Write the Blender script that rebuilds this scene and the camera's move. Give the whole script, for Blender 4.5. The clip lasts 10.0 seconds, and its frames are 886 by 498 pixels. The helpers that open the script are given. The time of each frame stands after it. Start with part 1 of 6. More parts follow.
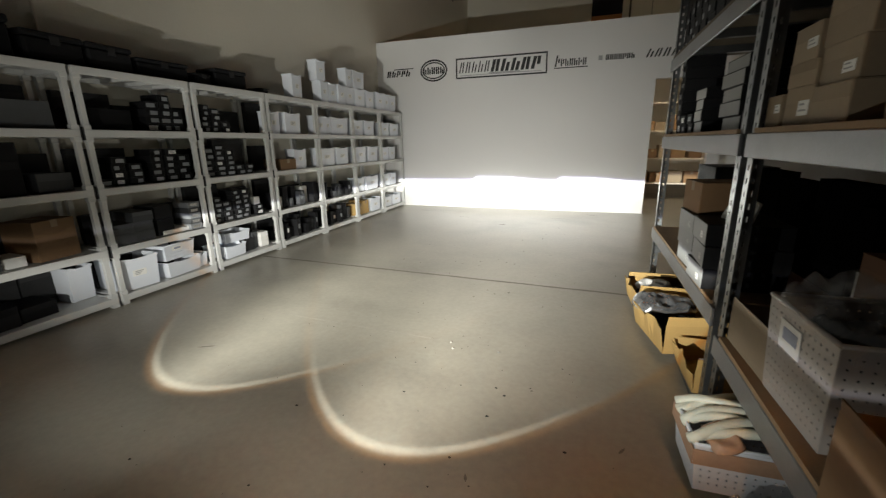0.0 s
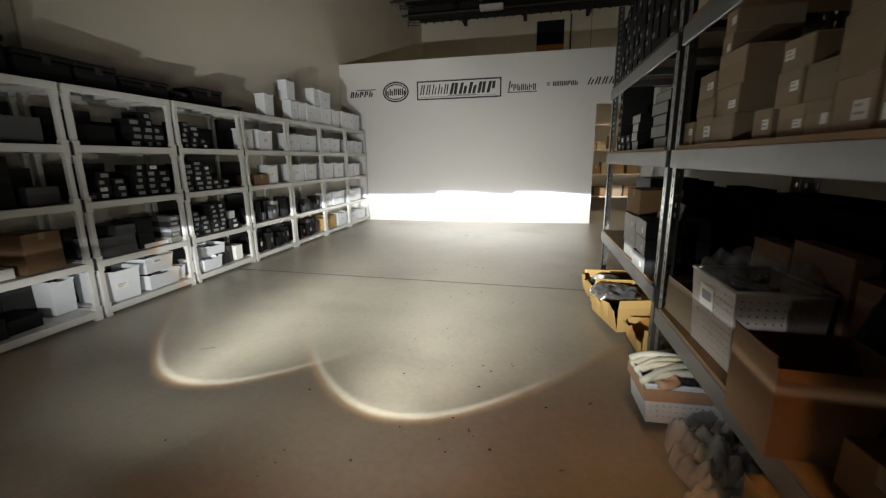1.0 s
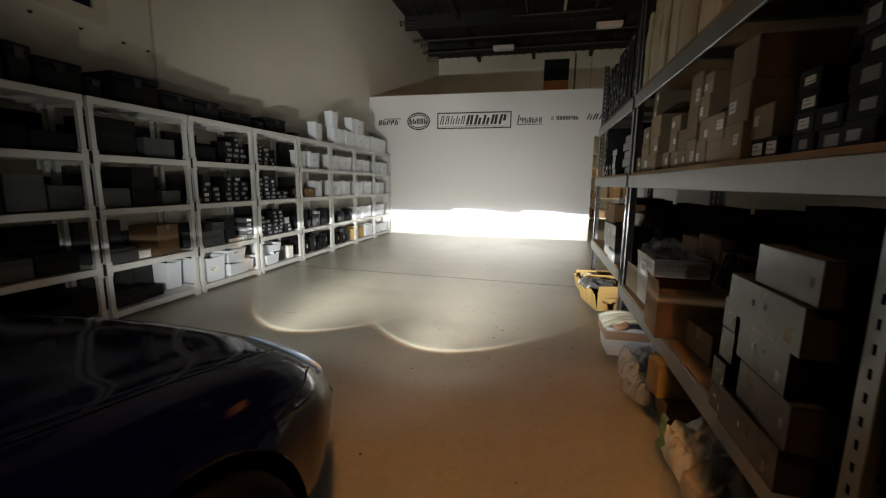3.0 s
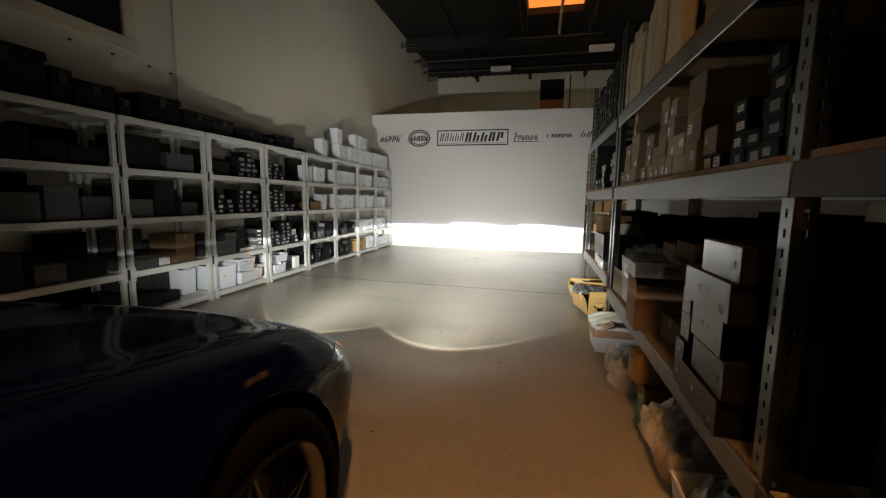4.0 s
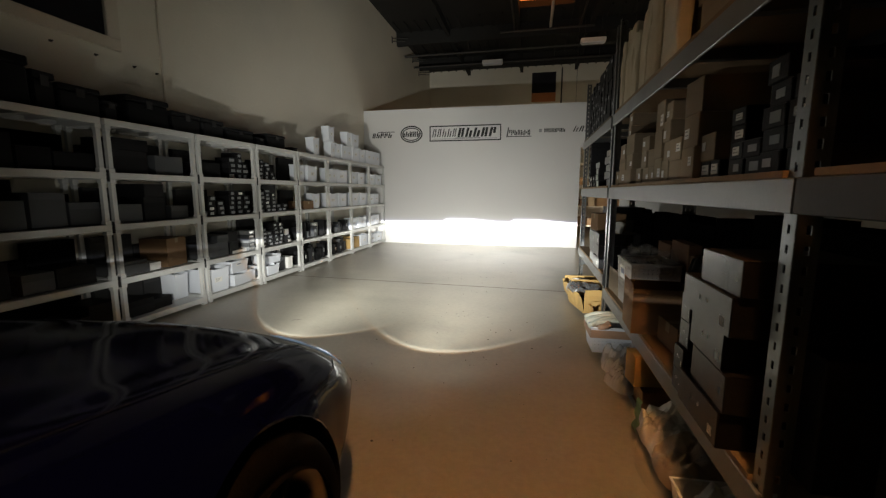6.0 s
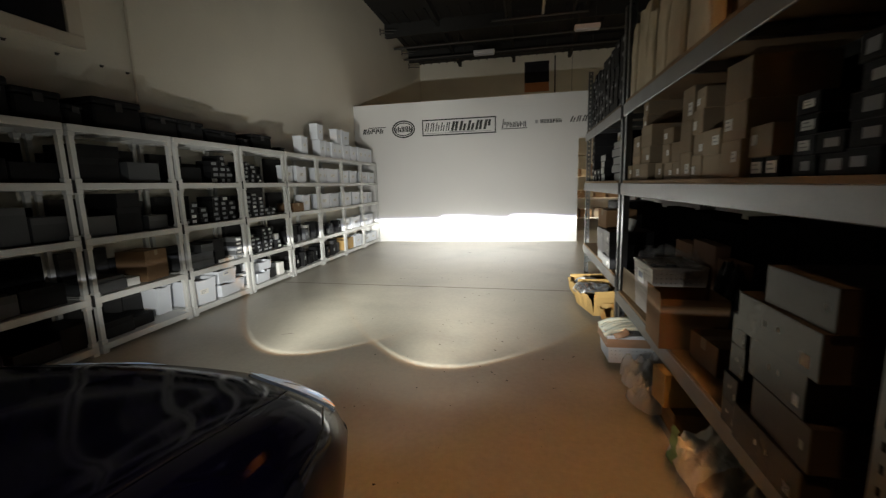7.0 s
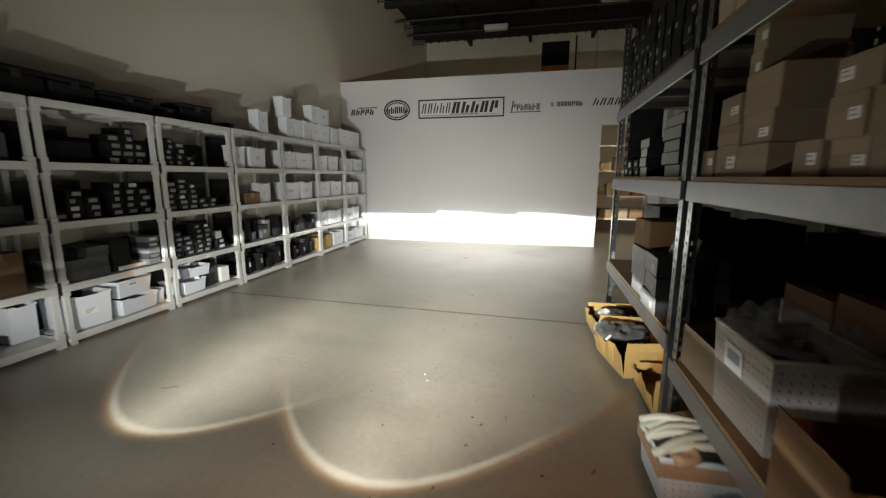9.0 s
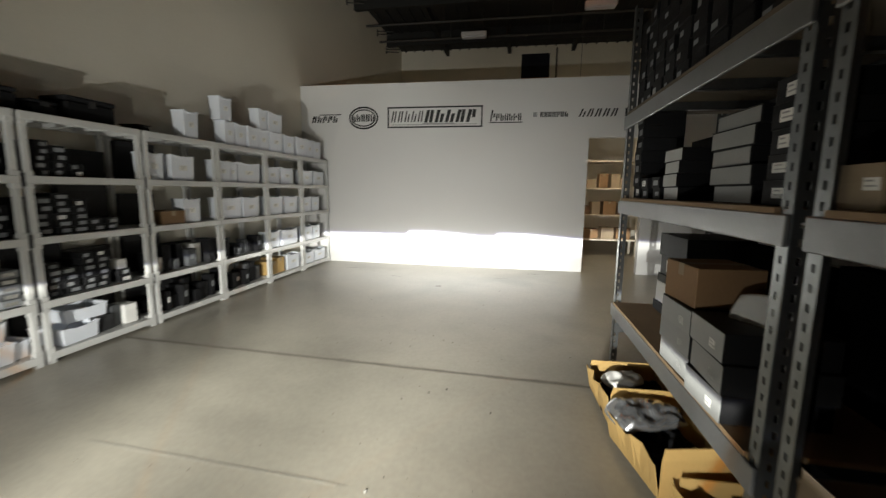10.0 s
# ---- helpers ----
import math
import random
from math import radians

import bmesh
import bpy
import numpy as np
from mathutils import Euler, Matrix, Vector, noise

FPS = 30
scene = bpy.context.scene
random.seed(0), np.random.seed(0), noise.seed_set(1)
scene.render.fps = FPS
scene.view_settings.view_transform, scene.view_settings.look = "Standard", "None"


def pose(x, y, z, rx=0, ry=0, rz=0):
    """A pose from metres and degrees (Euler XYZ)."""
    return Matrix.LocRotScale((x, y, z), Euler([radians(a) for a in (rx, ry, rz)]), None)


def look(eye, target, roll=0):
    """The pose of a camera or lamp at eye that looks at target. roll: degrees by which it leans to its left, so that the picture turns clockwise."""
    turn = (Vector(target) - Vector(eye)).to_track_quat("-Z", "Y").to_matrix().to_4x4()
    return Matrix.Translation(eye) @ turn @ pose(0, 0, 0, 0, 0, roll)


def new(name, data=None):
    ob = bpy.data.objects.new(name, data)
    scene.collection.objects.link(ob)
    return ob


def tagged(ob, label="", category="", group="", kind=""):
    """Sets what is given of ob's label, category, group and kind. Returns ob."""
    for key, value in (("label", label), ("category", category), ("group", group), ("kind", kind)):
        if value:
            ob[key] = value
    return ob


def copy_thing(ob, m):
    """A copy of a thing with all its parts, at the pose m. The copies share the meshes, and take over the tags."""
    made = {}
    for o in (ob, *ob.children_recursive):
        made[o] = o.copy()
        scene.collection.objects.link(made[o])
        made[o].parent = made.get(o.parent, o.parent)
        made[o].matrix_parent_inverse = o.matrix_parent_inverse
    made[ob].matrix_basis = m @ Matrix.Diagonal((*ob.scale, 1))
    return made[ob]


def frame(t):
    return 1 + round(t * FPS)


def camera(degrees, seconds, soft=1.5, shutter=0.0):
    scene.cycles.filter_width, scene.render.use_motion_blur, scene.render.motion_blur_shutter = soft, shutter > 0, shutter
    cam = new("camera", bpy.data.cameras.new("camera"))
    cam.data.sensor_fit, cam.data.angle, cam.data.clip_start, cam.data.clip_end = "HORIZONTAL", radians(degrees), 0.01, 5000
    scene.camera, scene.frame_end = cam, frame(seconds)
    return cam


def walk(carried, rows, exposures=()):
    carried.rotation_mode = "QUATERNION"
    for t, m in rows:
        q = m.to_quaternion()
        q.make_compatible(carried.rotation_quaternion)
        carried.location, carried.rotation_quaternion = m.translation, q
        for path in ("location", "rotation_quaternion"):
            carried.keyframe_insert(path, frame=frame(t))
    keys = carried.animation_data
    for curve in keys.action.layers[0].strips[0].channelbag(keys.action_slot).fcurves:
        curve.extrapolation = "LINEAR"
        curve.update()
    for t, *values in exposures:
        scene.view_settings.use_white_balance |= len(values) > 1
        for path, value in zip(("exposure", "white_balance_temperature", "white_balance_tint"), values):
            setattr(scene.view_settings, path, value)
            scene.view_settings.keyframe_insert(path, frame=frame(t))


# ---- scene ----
cam = camera(94.7, 10.0, 1.25, 0.5)
PATH = [
    (0, (0.004, -0.011, 1.235), (-0.633, 1.816, 0.729), -0.9),
    (0.5, (-0.019, -0.124, 1.24), (-0.54, 1.746, 0.759), -0.8),
    (1, (-0.097, -0.416, 1.219), (-0.521, 1.491, 0.791), -0.8),
    (1.5, (-0.092, -0.678, 1.215), (-0.552, 1.23, 0.832), 0.1),
    (2, (-0.022, -0.962, 1.195), (-0.549, 0.93, 0.819), 1.0),
    (2.5, (-0.064, -1.21, 1.187), (-0.529, 0.701, 0.826), 0.9),
    (4, (-0.017, -1.681, 1.148), (-0.466, 0.252, 0.902), 0.9),
    (4.5, (0.006, -1.721, 1.129), (-0.444, 0.212, 0.886), 0.8),
    (5, (0.013, -1.723, 1.128), (-0.433, 0.21, 0.877), 0.8),
    (5.5, (0.006, -1.719, 1.156), (-0.442, 0.212, 0.891), 0.9),
    (6.8, (-0.127, -1.464, 1.274), (-0.483, 0.48, 0.97), -1.4),
    (7, (-0.132, -1.409, 1.272), (-0.525, 0.528, 0.962), -1.6),
    (7.5, (-0.073, -1.1, 1.271), (-0.571, 0.812, 0.962), -0.1),
    (8, (-0.046, -0.818, 1.258), (-0.538, 1.09, 0.916), 1.0),
    (8.5, (-0.078, -0.507, 1.277), (-0.491, 1.411, 0.888), 0.6),
    (9, (-0.063, -0.14, 1.267), (-0.51, 1.778, 0.917), 0.1),
    (9.5, (-0.045, 0.281, 1.285), (-0.518, 2.194, 0.942), 1.0),
    (10, (-0.135, 0.715, 1.3), (-0.482, 2.664, 1.017), 0.8),
]
walk(cam, [(t, look(eye, target, roll)) for t, eye, target, roll in PATH])

# ---- plan, in metres ----
XW = -3.95          # face of the long side wall
XS = -3.45          # front of the white shelving
XR = 0.58           # front of the steel racks
YP = 7.64           # face of the white partition
YB = 14.1           # rear wall of the hall
ZC = 5.69           # underside of the roof deck
XE = 6.0            # far side wall behind the racks
YN = -6.0           # wall behind the car
CAR = (-1.393, 0.061)  # middle of the car's nose on the floor
LAMP_Z = 0.645
LAMPS = ((-1.955, -0.09, -2.0, 0.965), (-0.815, -0.13, -0.46, 0.988))   # x, y, x of the beam's step on the partition, size of its pattern

# ---- world and lamps ----
world = bpy.data.worlds.new("night")
world.use_nodes = True
world.node_tree.nodes["Background"].inputs[0].default_value = (0.02, 0.022, 0.03, 1)
world.node_tree.nodes["Background"].inputs[1].default_value = 0.05
scene.world = world


class Nodes:
    """Short hand for chains of value nodes."""

    def __init__(self, tree):
        self.tree = tree

    def add(self, kind, **props):
        n = self.tree.nodes.new(kind)
        for k, v in props.items():
            if k == "operation":
                n.operation = v
            elif k == "blend":
                n.blend_type = v
            elif k == "data":
                n.data_type = v
        return n

    def link(self, a, b):
        self.tree.links.new(a, b)

    def math(self, op, a, b=0.0, c=0.0):
        n = self.add("ShaderNodeMath", operation=op)
        for i, v in enumerate((a, b, c)):
            if isinstance(v, (int, float)):
                n.inputs[i].default_value = v
            else:
                self.link(v, n.inputs[i])
        return n.outputs[0]

    def step(self, x, lo, hi):
        n = self.add("ShaderNodeMapRange")
        n.interpolation_type = "SMOOTHSTEP"
        self.link(x, n.inputs[0])
        n.inputs[1].default_value, n.inputs[2].default_value = lo, hi
        n.inputs[3].default_value, n.inputs[4].default_value = 0.0, 1.0
        return n.outputs[0]


BEAM_POWER = 10200.0
STRAY = 0.040


def headlamp_beam(name, x, y, x_step, size):
    """A low beam: a projector's round pattern cut off flat above, with the step up to the kerb side and coloured rims."""
    data = bpy.data.lights.new(name, "SPOT")
    data.energy, data.spot_size, data.spot_blend, data.shadow_soft_size = BEAM_POWER * (0.9 if x < CAR[0] else 1.0), radians(150), 0.25, 0.012
    data.use_nodes = True
    t = data.node_tree
    N = Nodes(t)
    em = t.nodes["Emission"]
    co = N.add("ShaderNodeTexCoord")
    sep = N.add("ShaderNodeSeparateXYZ")
    N.link(co.outputs["Normal"], sep.inputs[0])
    az = N.math("ABSOLUTE", sep.outputs[2])
    az = N.math("MAXIMUM", az, 0.02)
    u = N.math("DIVIDE", sep.outputs[0], az)
    v = N.math("DIVIDE", sep.outputs[1], az)
    # round edge of the lens pattern
    r = N.math("SQRT", N.math("ADD", N.math("POWER", N.math("ABSOLUTE", N.math("DIVIDE", u, 0.58 * size)), 2.0),
                              N.math("POWER", N.math("ABSOLUTE", N.math("DIVIDE", v, 0.464 * size)), 2.0)))
    inside = N.math("SUBTRACT", 1.0, N.step(r, 0.975, 1.01))
    rim = N.math("POWER", 2.718, N.math("MULTIPLY", N.math("POWER", N.math("DIVIDE", N.math("SUBTRACT", r, 0.975), 0.010), 2.0), -1.0))
    amber = N.math("POWER", 2.718, N.math("MULTIPLY", N.math("POWER", N.math("DIVIDE", N.math("SUBTRACT", r, 1.006), 0.014), 2.0), -1.0))
    # flat cut-off with a step up
    up = N.step(u, -0.007, 0.006)
    down = N.step(u, 0.06, 0.18)
    edge = N.math("SUBTRACT", N.math("MULTIPLY", up, 0.0085), N.math("MULTIPLY", down, 0.006))
    w = N.math("SUBTRACT", v, edge)
    below = N.math("SUBTRACT", 1.0, N.step(w, -0.010, 0.002))
    blue = N.math("POWER", 2.718, N.math("MULTIPLY", N.math("POWER", N.math("DIVIDE", w, 0.003), 2.0), -1.0))
    # strong just under the cut-off, weak on the near floor
    aw = N.math("ABSOLUTE", w)
    band = N.math("MULTIPLY", 1.1, N.math("POWER", 2.718, N.math("MULTIPLY", N.math("POWER", N.math("DIVIDE", aw, 0.026), 2.0), -1.0)))
    spread = N.math("DIVIDE", 0.56, N.math("ADD", 1.0, N.math("POWER", N.math("DIVIDE", aw, 0.138), 2.4)))
    fall = N.math("ADD", band, N.math("MULTIPLY", spread, N.math("ADD", 0.6, N.math("MULTIPLY", N.step(aw, 0.03, 0.13), 0.4))))
    side = N.math("ADD", 0.10, N.math("MULTIPLY", 0.9, N.math("POWER", 2.718, N.math("MULTIPLY", N.math("POWER", N.math("DIVIDE", u, 0.205), 2.0), -1.0))))
    core = N.math("MULTIPLY", N.math("MULTIPLY", fall, side), below)
    low = N.math("MULTIPLY", N.math("LESS_THAN", v, -0.03), 1.0)
    rims = N.math("MULTIPLY", N.math("MULTIPLY", rim, N.step(N.math("MULTIPLY", v, -1.0), 0.26, 0.44)), 0.042)
    main = N.math("ADD", N.math("ADD", N.math("MULTIPLY", core, inside), rims), N.math("MULTIPLY", N.math("MULTIPLY", amber, low), 0.012))
    # weak scatter of the lens over a wide cone, plus fill in place of bounced light
    def bell(su, sv):
        return N.math("POWER", 2.718, N.math("MULTIPLY", N.math("ADD", N.math("POWER", N.math("DIVIDE", N.math("ABSOLUTE", u), su), 2.0), N.math("POWER", N.math("DIVIDE", v, sv), 2.0)), -1.0))

    above = N.step(v, -0.13, -0.02)
    high = N.math("ADD", N.math("MULTIPLY", bell(0.37, 0.36), N.math("SUBTRACT", 1.50, N.math("MULTIPLY", N.math("POWER", 2.718, N.math("MULTIPLY", N.math("POWER", N.math("ABSOLUTE", N.math("DIVIDE", N.math("SUBTRACT", u, 0.1), 0.25)), 2.0), -1.0)), 0.50))), N.math("MULTIPLY", bell(0.95, 0.70), N.math("ADD", 0.025, N.math("MULTIPLY", N.step(u, 0.1, 0.7), 0.065))))
    # fill up and to the left, for bounced light on the side wall
    high = N.math("ADD", high, N.math("MULTIPLY", N.math("MULTIPLY", bell(0.46, 1.1), N.step(v, 0.12, 0.50)), N.math("ADD", 0.10, N.math("MULTIPLY", N.step(N.math("MULTIPLY", u, -1.0), 0.05, 0.25), 1.75))))
    # fill added towards the rack's cartons
    rack = N.math("MULTIPLY", N.math("MULTIPLY", N.step(u, 0.55, 0.85), N.step(v, 0.15, 0.40)), N.math("SUBTRACT", 1.0, N.step(v, 0.65, 1.0)))
    high = N.math("ADD", high, N.math("MULTIPLY", N.math("MULTIPLY", rack, N.math("SUBTRACT", 1.0, N.step(u, 1.15, 1.6))), 0.042))
    # fill added towards the near stretch of the side wall
    near_wall_fill = N.math("MULTIPLY", N.math("MULTIPLY", bell(2.4, 1.3), N.step(N.math("MULTIPLY", u, -1.0), 0.30, 0.9)), N.step(v, 0.15, 0.55))
    high = N.math("ADD", high, N.math("MULTIPLY", near_wall_fill, 0.058))
    # fill added towards the rack right beside the car
    beside = N.math("MULTIPLY", N.math("MULTIPLY", N.step(u, 1.2, 2.0), N.step(v, 0.4, 0.8)), N.math("SUBTRACT", 1.0, N.step(v, 2.0, 3.2)))
    high = N.math("ADD", high, N.math("MULTIPLY", beside, 0.065))
    lows = N.math("ADD", N.math("MULTIPLY", N.step(v, -0.85, -0.42), 0.13), N.math("ADD", 0.03, N.math("MULTIPLY", N.step(v, -0.40, -0.15), 1.05)))
    lows = N.math("MULTIPLY", N.math("MULTIPLY", lows, bell(0.82, 0.95)), N.math("SUBTRACT", 1.0, N.math("MULTIPLY", N.step(u, 0.45, 1.0), 0.35)))
    high = N.math("MULTIPLY", high, N.math("SUBTRACT", 1.0, N.math("MULTIPLY", N.step(u, 0.28, 0.5), 0.5)))
    lows = N.math("MULTIPLY", lows, N.math("SUBTRACT", 1.0, N.math("MULTIPLY", N.step(u, 0.28, 0.5), 0.4)))
    wide = N.math("ADD", N.math("MULTIPLY", high, above), N.math("MULTIPLY", lows, N.math("SUBTRACT", 1.0, above)))
    main = N.math("ADD", main, N.math("MULTIPLY", wide, STRAY))
    # lens glow round the bright band, put into the beam just over the cut-off
    bloom = N.math("MULTIPLY", N.math("POWER", 2.718, N.math("MULTIPLY", N.math("DIVIDE", N.math("MAXIMUM", w, 0.0), 0.016), -1.0)), N.math("MULTIPLY", N.step(w, -0.012, 0.0), 0.05))
    main = N.math("ADD", main, N.math("MULTIPLY", bloom, side))
    col = N.add("ShaderNodeMix", data="RGBA")
    N.link(N.math("MINIMUM", N.math("MULTIPLY", N.math("MULTIPLY", amber, low), 0.8), 1.0), col.inputs[0])
    col.inputs[6].default_value = (1.0, 1.0, 0.925, 1)
    col.inputs[7].default_value = (1.0, 0.50, 0.16, 1)
    col2 = N.add("ShaderNodeMix", data="RGBA")
    N.link(N.math("MULTIPLY", blue, 0.7), col2.inputs[0])
    N.link(col.outputs[2], col2.inputs[6])
    col2.inputs[7].default_value = (0.62, 0.62, 1.0, 1)
    N.link(col2.outputs[2], em.inputs[0])
    N.link(main, em.inputs[1])
    ob = new(name, data)
    # the cut-off lies a little under the lamp's own height on the partition
    ob.matrix_world = look((x, y, LAMP_Z), (x_step, YP, 0.548))
    return ob


for lx, ly, xs, sz in LAMPS:
    headlamp_beam("headlamp_beam", lx, ly, xs, sz)

# ---- materials ----


def material(name, color, rough=0.6, metal=0.0, vary=0.12, scale=3.0, fine=60.0, bump=0.05, stains=0.0, coat=0.0, island=0.0, grain=None, spec=0.5, coat_rough=0.04):
    """A surface with variation at two scales, fine relief and patches of wear."""
    m = bpy.data.materials.new(name)
    m.use_nodes = True
    t = m.node_tree
    N = Nodes(t)
    b = t.nodes["Principled BSDF"]
    co = N.add("ShaderNodeTexCoord")
    mp = N.add("ShaderNodeMapping")
    N.link(co.outputs["Object"], mp.inputs[0])
    if grain:
        mp.inputs[3].default_value = grain
    info = N.add("ShaderNodeObjectInfo")
    n1, n2, n3 = (N.add("ShaderNodeTexNoise") for _ in range(3))
    shift = N.add("ShaderNodeVectorMath")
    shift.operation = "ADD"
    N.link(mp.outputs[0], shift.inputs[0])
    off = N.math("MULTIPLY", info.outputs["Random"], 37.0)
    N.link(off, shift.inputs[1])
    for n, s, d in ((n1, scale, 5.0), (n2, fine, 4.0), (n3, scale * 0.35, 3.0)):
        N.link(shift.outputs[0], n.inputs["Vector"])
        n.inputs["Scale"].default_value, n.inputs["Detail"].default_value = s, d
    f = N.math("ADD", N.math("MULTIPLY", N.math("SUBTRACT", n1.outputs[0], 0.5), 1.6 * vary), N.math("MULTIPLY", N.math("SUBTRACT", n2.outputs[0], 0.5), 1.1 * vary))
    if island:
        f = N.math("ADD", f, N.math("MULTIPLY", N.math("SUBTRACT", info.outputs["Random"], 0.5), island))
    if stains:
        f = N.math("SUBTRACT", f, N.math("MULTIPLY", N.step(n3.outputs[0], 0.52, 0.72), stains))
    f = N.math("ADD", f, 1.0)
    mul = N.add("ShaderNodeVectorMath")
    mul.operation = "SCALE"
    mul.inputs[0].default_value = color
    N.link(f, mul.inputs[3])
    N.link(mul.outputs[0], b.inputs["Base Color"])
    b.inputs["Metallic"].default_value = metal
    b.inputs["Specular IOR Level"].default_value = spec
    N.link(N.math("ADD", rough, N.math("MULTIPLY", N.math("SUBTRACT", n1.outputs[0], 0.5), 0.3 * min(rough, 0.5))), b.inputs["Roughness"])
    if coat:
        b.inputs["Coat Weight"].default_value, b.inputs["Coat Roughness"].default_value = coat, coat_rough
    if bump:
        bp = N.add("ShaderNodeBump")
        bp.inputs["Strength"].default_value, bp.inputs["Distance"].default_value = bump, 0.02
        N.link(N.math("ADD", N.math("MULTIPLY", n1.outputs[0], 0.5), n2.outputs[0]), bp.inputs["Height"])
        N.link(bp.outputs[0], b.inputs["Normal"])
    return m


def glowing(name, color, strength):
    m = bpy.data.materials.new(name)
    m.use_nodes = True
    t = m.node_tree
    b = t.nodes["Principled BSDF"]
    b.inputs["Base Color"].default_value = (*color, 1)
    b.inputs["Emission Color"].default_value = (*color, 1)
    b.inputs["Emission Strength"].default_value = strength
    return m


def clear(name, rough=0.05, tint=(1, 1, 1), film=False):
    m = bpy.data.materials.new(name)
    m.use_nodes = True
    b = m.node_tree.nodes["Principled BSDF"]
    b.inputs["Base Color"].default_value = (*tint, 1)
    b.inputs["Roughness"].default_value = rough
    if film:
        b.inputs["Alpha"].default_value = 0.12
    else:
        b.inputs["Transmission Weight"].default_value = 1.0
        b.inputs["IOR"].default_value = 1.45
    return m


M_WALL = material("painted_block", (0.74, 0.70, 0.60), 0.75, scale=1.3, fine=45, vary=0.07, bump=0.12, stains=0.05)


def with_courses(m, width, height):
    """Adds the shallow joints of painted blockwork to a wall's relief."""
    t = m.node_tree
    N = Nodes(t)
    bump = next(n for n in t.nodes if n.type == "BUMP")
    old = bump.inputs["Height"].links[0].from_socket
    co = N.add("ShaderNodeTexCoord")
    sep = N.add("ShaderNodeSeparateXYZ")
    N.link(co.outputs["Object"], sep.inputs[0])
    com = N.add("ShaderNodeCombineXYZ")
    N.link(N.math("ADD", sep.outputs[0], sep.outputs[1]), com.inputs[0])
    N.link(sep.outputs[2], com.inputs[1])
    br = N.add("ShaderNodeTexBrick")
    N.link(com.outputs[0], br.inputs["Vector"])
    br.inputs["Scale"].default_value = 1.0
    br.inputs["Brick Width"].default_value, br.inputs["Row Height"].default_value = width, height
    br.inputs["Mortar Size"].default_value, br.inputs["Mortar Smooth"].default_value = 0.006, 0.6
    h = N.math("SUBTRACT", N.math("MULTIPLY", old, 0.6), N.math("MULTIPLY", br.outputs["Fac"], 0.8))
    N.link(h, bump.inputs["Height"])


with_courses(M_WALL, 0.41, 0.205)
M_PART = material("white_board", (0.78, 0.77, 0.76), 0.55, scale=0.8, fine=70, vary=0.03, bump=0.03)
M_FLOOR = material("sealed_concrete", (0.35, 0.325, 0.268), 0.36, scale=2.2, fine=34, vary=0.26, bump=0.03, stains=0.20)
M_ROOF = material("dark_roof_deck", (0.017, 0.0165, 0.015), 0.8, scale=2, fine=30, vary=0.3)
M_STEELDARK = material("dark_roof_steel", (0.06, 0.055, 0.05), 0.6, metal=0.3)
M_RESIN = material("white_resin", (0.60, 0.60, 0.585), 0.45, scale=4, fine=90, vary=0.05, bump=0.03)
M_BLACKCAP = material("black_plastic", (0.018, 0.018, 0.019), 0.5)
M_ZINC = material("galvanised_steel", (0.20, 0.21, 0.215), 0.33, metal=0.88, scale=14, fine=120, vary=0.2, bump=0.03, stains=0.15)
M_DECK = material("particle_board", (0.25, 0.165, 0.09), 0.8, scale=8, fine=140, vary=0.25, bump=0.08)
# same board with the upper deck's shade put into a darker colour
M_DECKSHADE = material("shaded_board", (0.13, 0.105, 0.075), 0.85, scale=8, fine=140, vary=0.25, bump=0.08)
M_WHITEFRONT = material("white_printed_card", (0.52, 0.53, 0.52), 0.5, scale=6, fine=80, vary=0.12, island=0.3)
M_BIN = material("white_polypropylene", (0.74, 0.77, 0.83), 0.4, scale=5, fine=60, vary=0.04, bump=0.02, island=0.06)
M_BASKET = material("greyish_translucent_plastic", (0.44, 0.40, 0.37), 0.45, scale=5, fine=60, vary=0.06, bump=0.02)
M_CARD = material("brown_cardboard", (0.21, 0.122, 0.058), 0.8, scale=5, fine=60, vary=0.14, bump=0.04, island=0.3)
M_DARKCARD = material("dark_brown_cardboard", (0.20, 0.115, 0.075), 0.8, scale=5, fine=60, vary=0.15, bump=0.04, island=0.3, spec=0.2)
M_KRAFT = material("creased_kraft_paper", (0.50, 0.42, 0.29), 0.8, scale=5, fine=60, vary=0.15, bump=0.05)
M_CARDPALE = material("pale_cardboard", (0.31, 0.24, 0.16), 0.8, scale=5, fine=60, vary=0.12, bump=0.04, island=0.25)
M_YELLOW = material("yellow_cardboard", (0.44, 0.285, 0.10), 0.75, scale=5, fine=60, vary=0.12, bump=0.04, island=0.15)
M_BACKCARD = material("dusty_black_card", (0.030, 0.030, 0.031), 0.7, scale=6, fine=80, vary=0.3, island=0.8, spec=0.2)
M_BLACKBOX = material("black_card", (0.014, 0.014, 0.015), 0.5, scale=6, fine=80, vary=0.2, island=0.6, spec=0.06)
# near-black without gloss: the shade of deep shelves as a card colour
M_SHADEBLACK = material("shade_black_card", (0.004, 0.004, 0.004), 0.7, scale=6, fine=80, vary=0.2, island=0.5, spec=0.0)
M_GREYBOX = material("grey_card", (0.065, 0.068, 0.072), 0.6, scale=6, fine=80, vary=0.1, island=0.5, spec=0.25)
M_PALEGREY = material("pale_grey_card", (0.26, 0.265, 0.26), 0.55, scale=6, fine=80, vary=0.1, island=0.25)
M_GREYFRONT = material("grey_printed_card", (0.050, 0.054, 0.056), 0.24, metal=0.20, scale=6, fine=80, vary=0.15, bump=0.015, island=0.35, spec=0.35)
